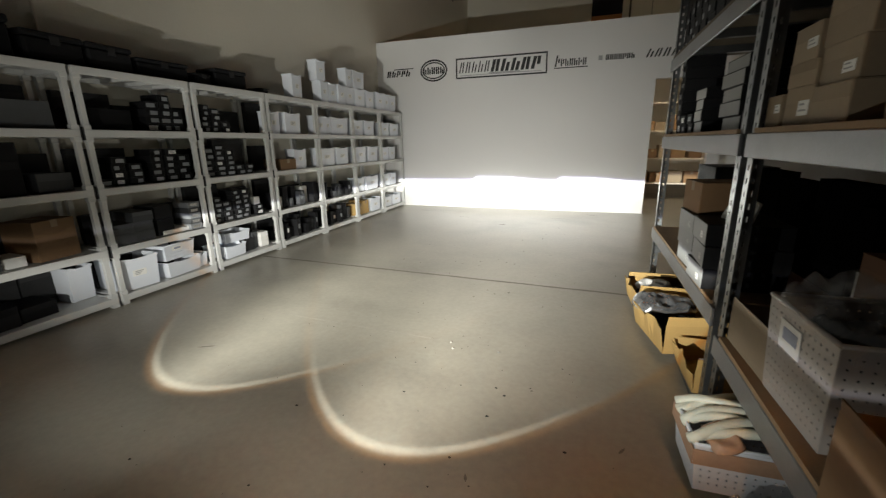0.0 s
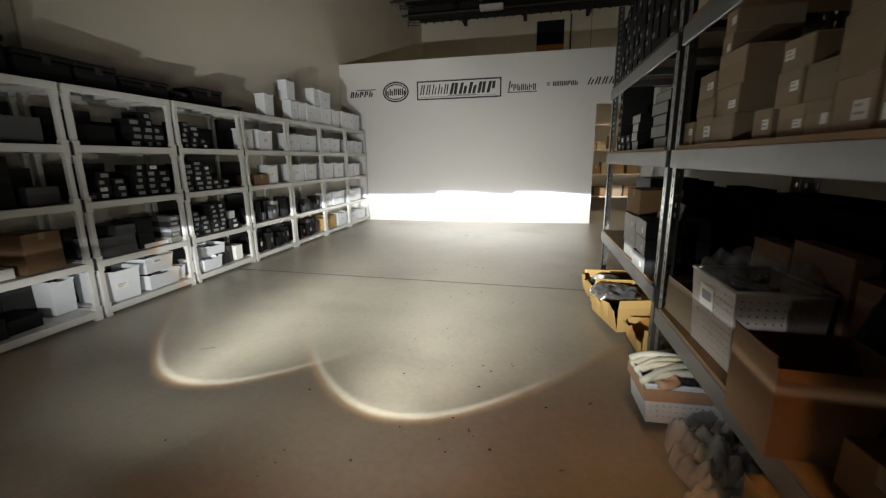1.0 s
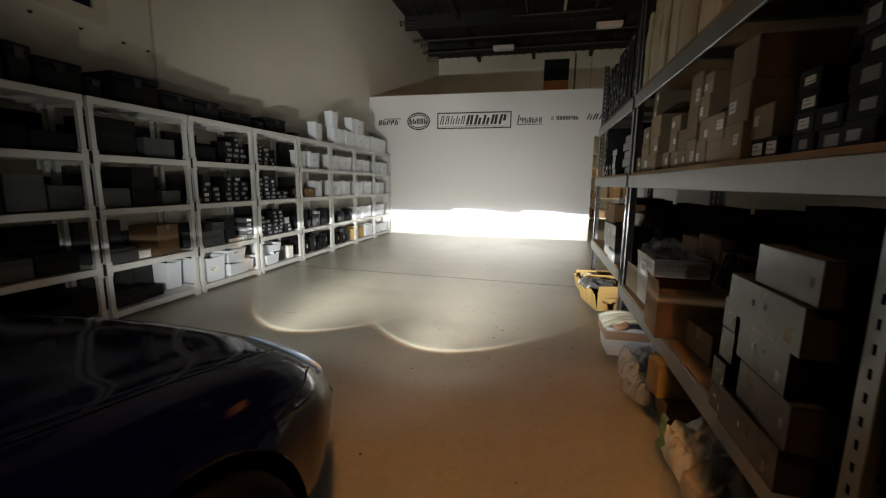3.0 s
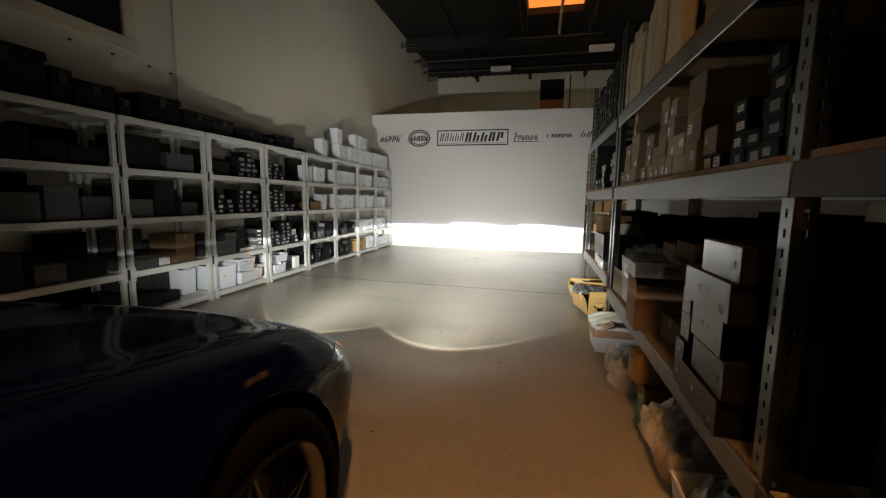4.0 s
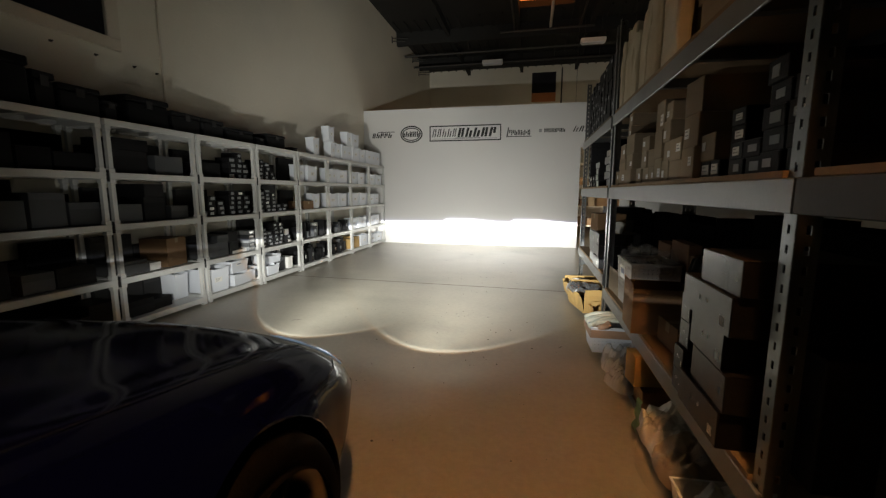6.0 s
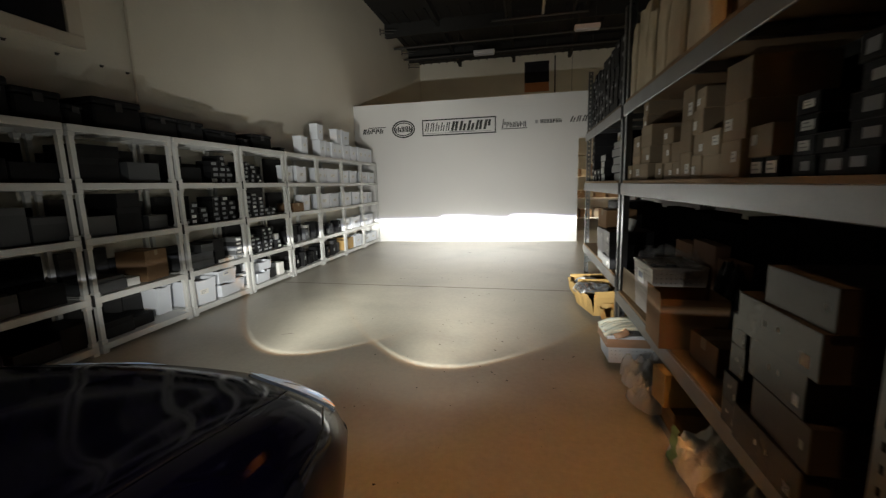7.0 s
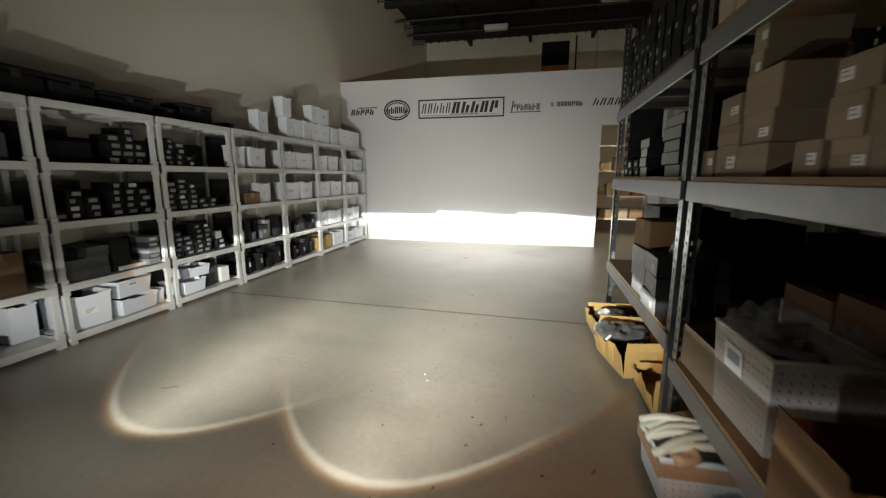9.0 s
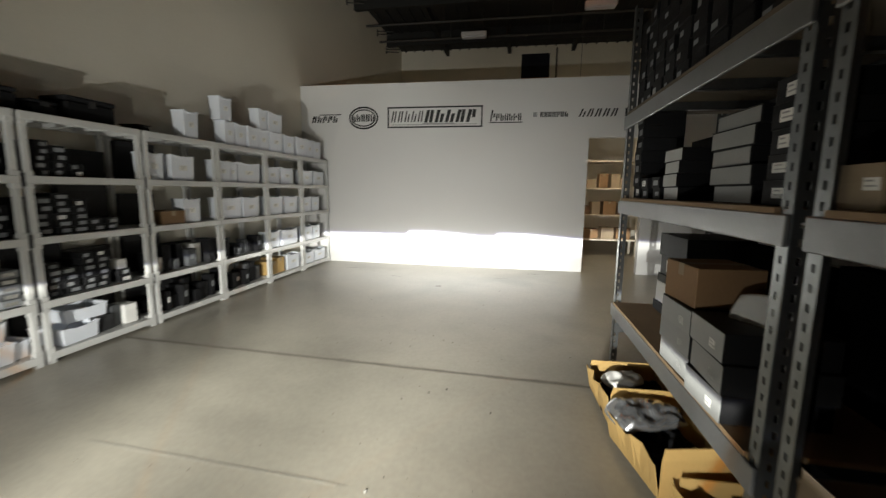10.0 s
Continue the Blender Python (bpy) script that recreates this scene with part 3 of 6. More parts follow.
def basket_walls(w, d, h, taper=0.90, cell=0.013):
    """The four walls of a tapered basket, pierced with rows of holes, and its floor."""
    made = []

    def wall(p0, p1):
        bm = bmesh.new()
        made.append(bm)
        p0, p1 = Vector(p0), Vector(p1)
        n, rows = max(4, round((p1 - p0).length / cell)), max(4, round(h / cell))
        grid = []
        for j in range(rows + 1):
            s = taper + (1 - taper) * j / rows
            grid.append([bm.verts.new((*(p0.lerp(p1, i / n) * s).xy, h * j / rows)) for i in range(n + 1)])
        for j in range(rows):
            for i in range(n):
                if i % 2 == 1 and j % 2 == (0 if (i // 2) % 2 else 0) and 1 < j < rows - 2 and 0 < i < n - 1:
                    a = [grid[j][i], grid[j][i + 1], grid[j + 1][i + 1], grid[j + 1][i]]
                    c = sum((v.co for v in a), Vector()) / 4
                    inner = [bm.verts.new(c + (v.co - c) * 0.5) for v in a]
                    for k in range(4):
                        bm.faces.new((a[k], a[(k + 1) % 4], inner[(k + 1) % 4], inner[k]))
                    continue
                bm.faces.new((grid[j][i], grid[j][i + 1], grid[j + 1][i + 1], grid[j + 1][i]))

    c = [(-d / 2, -w / 2, 0), (d / 2, -w / 2, 0), (d / 2, w / 2, 0), (-d / 2, w / 2, 0)]
    for a, b in zip(c, c[1:] + c[:1]):
        wall(a, b)
    bm = bmesh.new()
    bm.faces.new([bm.verts.new((x * taper, y * taper, 0.002)) for x, y, _ in c])
    made.append(bm)
    return made


def put_basket(m, w, d, h, label, cell=0.016, tag=None):
    b = thing("basket", label, "basket", "pierced baskets")
    for k, bm in enumerate(basket_walls(w, d, h, cell=cell)):
        ob = part("wall" if k < 4 else "base", bm, M_BASKET if h > 0.25 else M_BIN, b)
        mod = ob.modifiers.new("sheet", "SOLIDIFY")
        mod.thickness, mod.offset = 0.003, 0.0
    bm = bmesh.new()
    r = 0.007
    pts = [(-d / 2, -w / 2), (d / 2, -w / 2), (d / 2, w / 2), (-d / 2, w / 2)]
    for (x0, y0), (x1, y1) in zip(pts, pts[1:] + pts[:1]):
        tube(bm, [(x0, y0, h), (x1, y1, h)], r, 8)
    part("rim", bm, M_BASKET if h > 0.25 else M_BIN, b, smooth=True)
    if tag:
        t = part("label", box_bm(-0.0012, 0.0012, -w * 0.16, w * 0.16, -h * 0.14, h * 0.14), M_PAPER, b, "smudged blue and white label")
        t.location, t.rotation_euler = (d / 2 * 0.974 + 0.004, -w * 0.1, h * 0.72), (0, math.atan2(d * 0.05, h), 0)
        p = part("print", box_bm(0.0012, 0.0022, -w * 0.1, w * 0.12, -h * 0.04, h * 0.08), M_BLUE if tag == "blue" else M_GREYINK, t)
    b.matrix_basis = m
    return b


def crumpled(name, label, m, sx, sy, high, mat, seed=0, cuts=34, category="bag"):
    """A crumpled bag: a closed, dented pillow of film or cloth."""
    bm = bmesh.new()
    noise_at = Vector((seed * 3.7, seed * 1.3, 0))
    top, bot = [], []
    for j in range(cuts + 1):
        for i in range(cuts + 1):
            u, v = i / cuts * 2 - 1, j / cuts * 2 - 1
            e = max(0.0, (1 - u ** 4) * (1 - v ** 4))
            # corners drawn in, so that the outline is a slack round shape
            p = Vector((u * (1 - 0.15 * v * v) * sx / 2, v * (1 - 0.15 * u * u) * sy / 2, 0))
            n = noise.noise(p * 9 + noise_at) + 0.5 * noise.noise(p * 22 + noise_at) + 0.7 * (0.5 - 2.2 * abs(noise.noise(p * 14 - noise_at)))
            if mat in (M_FILM, M_MILKY):
                # flat facets that meet in sharp creases
                d = noise.voronoi(p * 17 + noise_at)[0]
                n = 0.5 * n + 1.3 * (0.45 - d[0]) + 0.5 * (0.25 - abs(noise.noise(p * 31 + noise_at)))
            k = 1.0 + 0.22 * noise.noise(p * 7 - noise_at)
            z = high * (e ** 0.4) * (0.60 + 0.42 * n)
            top.append(bm.verts.new((p.x * k, p.y * k, max(0.004, z) + 0.002)))
            bot.append(bm.verts.new((p.x * k, p.y * k, 0.001)))
    w = cuts + 1
    for j in range(cuts):
        for i in range(cuts):
            a = j * w + i
            bm.faces.new((top[a], top[a + 1], top[a + 1 + w], top[a + w]))
    if mat not in (M_FILM, M_MILKY):
        for j in range(cuts):
            for i in range(cuts):
                a = j * w + i
                bm.faces.new((bot[a], bot[a + w], bot[a + 1 + w], bot[a + 1]))
        for a in range(cuts):
            bm.faces.new((bot[a], bot[a + 1], top[a + 1], top[a]))
            b = cuts * w + a
            bm.faces.new((bot[b + 1], bot[b], top[b], top[b + 1]))
            b = a * w
            bm.faces.new((bot[b + w], bot[b], top[b], top[b + w]))
            b = a * w + cuts
            bm.faces.new((bot[b], bot[b + w], top[b + w], top[b]))
    else:
        bmesh.ops.delete(bm, geom=bot, context="VERTS")
    ob = part(name, bm, mat, smooth=True)
    tagged(ob, label, category)
    ob.matrix_basis = m
    return ob


def paper_bag(m, w, h, seed):
    """A tall kraft paper bag standing up: pleated front, folded sides, crumpled top edge."""
    bm = bmesh.new()
    r = random.Random(40 + seed)
    at = Vector((seed * 2.1, 0.0, seed * 1.7))
    n, rows, d = 44, 22, 0.07
    rings = []
    for j in range(rows + 1):
        q = j / rows
        ring = []
        for i in range(n):
            a = 2 * math.pi * i / n
            c, s = math.cos(a), math.sin(a)
            x = d / 2 * math.copysign(abs(c) ** 0.35, c) * (1 - 0.25 * q * q)
            y = w / 2 * math.copysign(abs(s) ** 0.35, s) * (1 - 0.06 * q)
            p = Vector((x * 2, y, q * h))
            fold = 0.016 * (noise.noise(Vector((y * 26, x * 8, q * 2.2)) + at)) + 0.012 * (0.3 - abs(noise.noise(p * 11 + at)))
            top = q * h * (1 + (0.06 * noise.noise(Vector((y * 14, x * 10, 3)) + at)) * q)
            ring.append(bm.verts.new((x + c * fold * (0.3 + q), y + s * fold * 0.4, top)))
        rings.append(ring)
    for r0, r1 in zip(rings, rings[1:]):
        for i in range(n):
            bm.faces.new((r0[i], r0[(i + 1) % n], r1[(i + 1) % n], r1[i]))
    bm.faces.new(rings[0][::-1])
    ob = part("paper_bag", bm, M_KRAFT, smooth=True)
    tagged(ob, "creased pale kraft paper bag standing at the deck's edge", "bag", "paper bags on the upper deck")
    ob.matrix_basis = m
    return ob


# ---- what stands on the white shelving ----
def left(bay, tier, y, x=0.0, turn=0.0, lift=0.0):
    """A place on the shelving: bay, tier, metres along the bay, metres in from its front."""
    return pose(XS - 0.02 - x, BAYS[bay] + y, TIERS[tier] + 0.001 + lift, 0, 0, turn)


def bins_row(bay, tier, spec, h, d=0.14, lift=0.0):
    for y, w in spec:
        put_bin(left(bay, tier, y, d / 2 + (0.0 if tier == 4 else 0.015) + rng.uniform(0.0, 0.02), rng.uniform(-3, 3), lift), w, d, h * 0.95)


# bays 8 to 9, nearest the partition: white bins on every tier
bins_row(9, 4, ((0.08, 0.30), (0.34, 0.18), (0.57, 0.26)), 0.30)
bins_row(9, 3, ((0.22, 0.34), (0.62, 0.36)), 0.24)
bins_row(9, 2, ((0.18, 0.28), (0.49, 0.28)), 0.25)
bins_row(9, 1, ((0.20, 0.28), (0.50, 0.28)), 0.24)
bins_row(9, 0, ((0.22, 0.34), (0.62, 0.36)), 0.20)
open_carton(left(9, 4, 0.80, 0.36, 10), 0.2, 0.12, 0.16, M_CARDPALE, "small pale cardboard box with raised flaps on the shelf top", (0.3, 0.2, 0.3, 0.3), 0.09)
bins_row(8, 4, ((0.03, 0.23), (0.30, 0.29), (0.63, 0.28)), 0.285)
for bay, y, w in ((7, 0.22, 0.19), (8, 0.02, 0.18), (8, 0.30, 0.34)):
    put_bin(left(bay, 4, y, 0.08, rng.uniform(-3, 3), 0.273), w, 0.14, 0.255)
bins_row(8, 3, ((0.21, 0.32), (0.57, 0.30)), 0.25)
bins_row(8, 2, ((0.24, 0.36), (0.66, 0.34)), 0.27)
bins_row(8, 1, ((0.17, 0.28), (0.58, 0.46)), 0.24)
put_carton(left(8, 0, 0.14, 0.17, 3), 0.18, 0.28, 0.19, M_YELLOW, "cardboard_box", "yellow cardboard box on the bottom tray", "yellow boxes")
put_carton(left(8, 0, 0.34, 0.18, -2), 0.18, 0.28, 0.22, M_YELLOW, "cardboard_box", "yellow cardboard box on the bottom tray", "yellow boxes")
bins_row(8, 0, ((0.67, 0.34),), 0.24)
bins_row(7, 4, ((0.27, 0.17), (0.475, 0.20), (0.70, 0.22)), 0.285)
bins_row(7, 3, ((0.125, 0.23), (0.31, 0.14), (0.605, 0.42)), 0.26)
bins_row(7, 2, ((0.23, 0.41), (0.62, 0.35)), 0.265)
bins_row(6, 4, ((0.60, 0.19),), 0.29)
bins_row(6, 3, ((0.14, 0.19), (0.47, 0.30)), 0.265)
put_carton(left(6, 2, 0.305, 0.15, -4), 0.26, 0.28, 0.13, M_CARD, "cardboard_box", "small brown cardboard box on the tray", tape=True)
bins_row(6, 2, ((0.565, 0.23),), 0.265)


def black_stack(bay, tier, y, w, d, hs, x=0.0, lab=0.5, label="black carton with a silver-white end label"):
    z = 0.0
    for h in hs:
        labs = ((rng.uniform(-0.15, 0.15), 0.5, rng.uniform(0.4, 0.8) * lab, 0.55, M_PAPER if rng.random() < 0.12 else M_LABELDIM),) if lab else ()
        put_carton(left(bay, tier, y + rng.uniform(-0.008, 0.008), x + d / 2 + rng.uniform(0, 0.02), rng.uniform(-4, 4), z), w, d, h, M_BLACKBOX, "small_carton" if w < 0.15 else "black_box", label, "black cartons", labs, tape=False)
        z += h + 0.001


def small_parts(bay, tier, y0, y1, hmax, seed, bright=0.4):
    """Small black and grey cartons set close side by side."""
    r = random.Random(seed)
    y = y0
    while y < y1 - 0.05:
        w = r.uniform(0.05, 0.12)
        h = r.uniform(0.35, 1.0) * hmax
        pick = r.random()
        mat = M_BLACKBOX if pick < 0.62 else M_GREYBOX if pick < 0.90 else M_PAPER
        labs = ((0, 0.55, 0.5, 0.28, M_PAPER if r.random() < 0.3 else M_LABELDIM),) if r.random() < bright and mat is not M_PAPER else ()
        look_ = {"black_card": "small black carton", "grey_card": "small grey carton", "white_label_paper": "small white carton"}[mat.name]
        put_carton(left(bay, tier, y + w / 2, 0.06 + r.uniform(0.05, 0.12), r.uniform(-8, 8)), w * 0.94, r.uniform(0.12, 0.2), h, mat, "small_carton", look_ + " standing on the tray", "small cartons", labs, tape=False)
        y += w + r.uniform(0.0, 0.025)


small_parts(7, 1, 0.04, 0.86, 0.24, 1, 0.45)
small_parts(7, 0, 0.05, 0.86, 0.26, 2, 0.3)
small_parts(6, 1, 0.04, 0.86, 0.28, 3, 0.35)
small_parts(6, 0, 0.05, 0.86, 0.28, 4, 0.25)
# bay 5: little cartons with silver ends
for y, n, h in ((0.16, 5, 0.05), (0.27, 4, 0.055), (0.40, 2, 0.05)):
    black_stack(5, 3, y, 0.10, 0.2, [h] * n, 0.03, 0.9)
for y, n, h in ((0.12, 5, 0.055), (0.25, 6, 0.05), (0.37, 5, 0.05), (0.50, 2, 0.05), (0.62, 2, 0.05)):
    black_stack(5, 2, y, 0.11, 0.2, [h] * n, 0.03, 0.9)
for y, n, h in ((0.14, 5, 0.05), (0.27, 4, 0.05), (0.40, 6, 0.05), (0.52, 6, 0.05), (0.70, 2, 0.055)):
    black_stack(5, 1, y, 0.11, 0.2, [h] * n, 0.03, 0.8)
put_carton(left(5, 1, 0.70, 0.12, 4, 0.113), 0.09, 0.1, 0.08, M_PAPER, "small_carton", "small white carton lying on black ones", "small cartons", tape=False)
put_bin(left(5, 0, 0.265, 0.17, 4), 0.29, 0.30, 0.13, tag=False)
put_carton(left(5, 0, 0.50, 0.20, -3), 0.17, 0.26, 0.13, M_BACKCARD, "black_box", "black carton on the bottom tray", "black cartons", tape=False)
put_bin(left(5, 0, 0.40, 0.22, -5, 0.135), 0.32, 0.24, 0.11, tag=False)
small_parts(5, 0, 0.58, 0.86, 0.22, 5, 0.1)
# bay 4: white bins below, dark goods above
put_bin(left(4, 0, 0.21, 0.2, -4), 0.32, 0.36, 0.27)
put_bin(left(4, 0, 0.60, 0.2, 5), 0.36, 0.36, 0.14, tag=False)
put_basket(left(4, 0, 0.60, 0.2, 7, 0.146), 0.34, 0.28, 0.14, "white pierced basket stacked on a low bin", 0.014, "blue")
put_bin(left(4, 0, 0.83, 0.22, 0), 0.13, 0.3, 0.13, tag=False)
for y, n in ((0.14, 2), (0.32, 3)):
    z = 0
    for k in range(n):
        put_carton(left(4, 1, y + rng.uniform(-0.01, 0.01), 0.16, rng.uniform(-4, 4), z), 0.17, 0.26, 0.08, M_GREYBOX, "grey_box", "grey carton in a low stack", "grey cartons", tape=False)
        z += 0.081
black_stack(4, 1, 0.52, 0.16, 0.26, [0.14, 0.12], 0.05, 0)
put_carton(left(4, 1, 0.62, 0.2, 4), 0.30, 0.3, 0.035, M_PAPER, "flat_box", "flat white carton on the tray", tape=False)
for k in range(5):
    put_carton(left(4, 1, 0.80, 0.12, rng.uniform(-4, 4), 0.051 * k), 0.12, 0.2, 0.05, M_GREYBOX if k % 2 else M_LABELDIM, "grey_box", "grey small carton in a stack", "small cartons", ((0, .5, .6, .5, M_SILVER),), tape=False)
for y, n in ((0.12, 1), (0.24, 4), (0.36, 3), (0.56, 5), (0.70, 5), (0.82, 4)):
    black_stack(4, 2, y, 0.11, 0.2, [0.055] * n, 0.06, 0.85)
for y, n in ((0.60, 4), (0.72, 5), (0.82, 3)):
    black_stack(4, 3, y, 0.11, 0.2, [0.06] * n, 0.06, 0.9)
black_stack(4, 3, 0.25, 0.34, 0.28, [0.16], 0.08, 0)
# bay 3: cardboard box, dark goods
put_carton(left(3, 1, 0.64, 0.20, 10), 0.28, 0.28, 0.28, M_CARD, "cardboard_box", "brown cardboard box standing on the tray")
put_carton(left(3, 1, 0.40, 0.16, -4), 0.14, 0.2, 0.07, M_PAPER, "small_carton", "small white carton on the tray", "small cartons", tape=False)
put_carton(left(3, 1, 0.18, 0.18, 5), 0.28, 0.3, 0.09, M_GREYBOX, "grey_box", "grey carton in a low stack", "grey cartons", tape=False)
put_carton(left(3, 1, 0.18, 0.18, 3, 0.092), 0.26, 0.28, 0.03, M_GREYBOX, "grey_box", "flat grey carton on a grey one", tape=False)
put_carton(left(3, 2, 0.18, 0.2, -3), 0.28, 0.3, 0.16, M_GREYBOX, "grey_box", "grey carton on the tray", "grey cartons", tape=False)
black_stack(3, 2, 0.45, 0.22, 0.3, [0.22, 0.12], 0.04, 0)
put_carton(left(3, 2, 0.72, 0.2, 4), 0.22, 0.3, 0.13, M_GREYBOX, "grey_box", "grey carton on the tray", "grey cartons", tape=False)
black_stack(3, 3, 0.26, 0.36, 0.3, [0.20, 0.10], 0.06, 0)
put_carton(left(3, 3, 0.66, 0.2, -3), 0.30, 0.3, 0.18, M_GREYBOX, "grey_box", "grey carton on the tray", "grey cartons", tape=False)
put_bin(left(3, 0, 0.80, 0.29, 3), 0.17, 0.22, 0.27, tag=False)
black_stack(3, 0, 0.20, 0.30, 0.34, [0.14], 0.04, 0)
black_stack(3, 0, 0.45, 0.22, 0.30, [0.10], 0.06, 0)
# bays 0 to 2 stand in the dark: black and grey cartons
for bay in (0, 1, 2):
    for tier in range(4):
        y = 0.06
        while y < 0.72:
            w = rng.uniform(0.16, 0.34)
            h = rng.uniform(0.1, 0.27) if tier else rng.uniform(0.1, 0.22)
            mat = M_BLACKBOX if rng.random() < 0.9 else M_GREYBOX
            put_carton(left(bay, tier, y + w / 2, 0.2, rng.uniform(-4, 4)), w * 0.95, 0.3, h, mat, "black_box" if mat is M_BLACKBOX else "grey_box",
                       "black carton deep in the shelving" if mat is M_BLACKBOX else "grey carton deep in the shelving", "dark cartons", tape=False)
            y += w + rng.uniform(0.0, 0.06)
# tall black cartons added at the back to darken the wall behind the trays
for bay in (0, 1, 2, 3, 4, 5, 6):
    for tier in (0, 1, 2, 3):
        y = 0.04
        while y < (0.80 if bay < 6 or tier < 2 else 0.3):
            w = min(rng.uniform(0.38, 0.48), 0.885 - y)
            put_carton(left(bay, tier, y + w / 2, 0.385, 0), w * 0.97, 0.07, rng.uniform(0.20, 0.37) if tier else rng.uniform(0.22, 0.31), M_BACKCARD if bay > 2 else M_SHADEBLACK, "tall_carton", "black carton added to darken the wall behind the tray", "black cartons at the back", tape=False)
            y += w
# black cases and cartons on the top trays
for bay, y, w, d, h, turn in ((0, 0.3, 0.5, 0.34, 0.3, 3), (1, 0.16, 0.34, 0.34, 0.30, -4), (1, 0.62, 0.50, 0.34, 0.33, 3), (2, 0.26, 0.48, 0.34, 0.34, -3), (2, 0.59, 0.15, 0.30, 0.27, 5), (2, 0.84, 0.29, 0.34, 0.22, -3),
                              (3, 0.12, 0.13, 0.30, 0.16, 8), (3, 0.49, 0.40, 0.34, 0.255, -3), (3, 0.92, 0.37, 0.30, 0.20, 4), (4, 0.36, 0.33, 0.26, 0.20, 3), (4, 0.80, 0.44, 0.28, 0.155, -4),
                              (5, 0.24, 0.18, 0.26, 0.11, 3), (5, 0.60, 0.38, 0.26, 0.19, -3), (6, 0.15, 0.14, 0.2, 0.07, 4)):
    c = thing("black_case", "black case with a lid lying on the shelf top", "case", "black cases on the shelf tops")
    part("body", box_bm(-d / 2, d / 2, -w / 2, w / 2, 0, h * 0.8, bevel=0.012), M_BLACKBOX, c)
    part("lid", box_bm(-d / 2 - 0.008, d / 2 + 0.008, -w / 2 - 0.008, w / 2 + 0.008, h * 0.8 + 0.002, h, bevel=0.01), M_BLACKBOX, c)
    part("latch", box_bm(d / 2 + 0.0085, d / 2 + 0.014, -0.03, 0.03, h * 0.62, h * 0.9), M_BLACKCAP, c, "small latch")
    c.matrix_basis = left(bay, 4, y, 0.22, turn)

# ---- what stands on the steel racks ----
def right(y, z, x=0.03, turn=0.0):
    """A place on the racks: metres along, deck height, metres in from the front; fronts face the aisle."""
    return pose(XR + x, y, z + 0.001, 0, 0, 180 + turn)


A2, A3, A4, B2 = LEVELS_A[1], LEVELS_A[2], LEVELS_A[3], LEVELS_B[1]


def stack(y, z, w, d, hs, mat, x=0.03, name="cardboard_box", label="brown cardboard box with a white label", group="cardboard boxes on the rack", lab=True, tape=False, jitter=0.012, lm=None):
    for h in hs:
        labs = ((0, 0.5, 0.95, 0.9, lm),) if lab == "front" else ((rng.uniform(-0.1, 0.1), 0.5, rng.uniform(0.35, 0.6), rng.uniform(0.35, 0.55), lm or (M_PAPER if rng.random() < 0.3 else M_LABELDIM)),) if mat is M_BLACKBOX and w < 0.2 and lab != "small" else ((rng.choice((-0.25, 0.2, 0.25)), rng.uniform(0.3, 0.6), rng.uniform(0.22, 0.4), rng.uniform(0.25, 0.4), lm or M_PAPER),) if lab and rng.random() < 0.8 else ()
        put_carton(right(y + rng.uniform(-jitter, jitter), z, x + d / 2 + rng.uniform(0, jitter), rng.uniform(-3, 3)), w, d, h, mat, name, label, group, labs, tape=tape)
        z += h + 0.001


# rack beside the car, eye level: pale cartons, stacked unevenly
PALE = "pale brown cardboard box with a white label"
for y, w, hs in ((1.765, 0.13, (0.10,)), (1.60, 0.16, (0.11, 0.07, 0.10)), (1.40, 0.21, (0.10, 0.10, 0.125)), (1.13, 0.11, (0.09,)), (0.995, 0.13, (0.085, 0.095, 0.08)), (0.865, 0.12, (0.085, 0.095)),
                 (0.735, 0.14, (0.12, 0.14, 0.145)), (0.605, 0.11, (0.10, 0.09, 0.10, 0.085)), (0.47, 0.15, (0.09, 0.10)), (0.28, 0.17, (0.13, 0.13, 0.135))):
    stack(y, A3, w, 0.26, hs, M_CARDPALE, 0.02, label=PALE, group="pale cartons on the rack")
stack(1.475, A3 + 0.329, 0.09, 0.22, (0.07, 0.08), M_CARDPALE, 0.03, label=PALE, group="pale cartons on the rack")
stack(0.12, A3 + 0.064, 0.15, 0.24, (0.10,), M_CARDPALE, 0.03, label=PALE, group="pale cartons on the rack")
for y, w in ((0.15, 0.08), (0.065, 0.07)):
    put_carton(right(y, A3, 0.15, 2), w, 0.22, 0.062, M_BLACKBOX, "black_box", "black carton with a white end label", "black cartons on the rack", ((0, 0.5, 0.7, 0.6, M_PAPER),), tape=False)
for y, n in ((-0.06, 4), (-0.17, 2)):
    stack(y, A3, 0.10, 0.2, [0.055] * n, M_BLACKBOX, 0.05, "black_box", "black carton with a white end label", "black cartons on the rack")
for y, n in ((-0.29, 5), (-0.41, 4)):
    stack(y, A3, 0.11, 0.2, [0.062] * n, M_BLACKBOX, 0.04, "black_box", "black carton with a white end label", "black cartons on the rack")
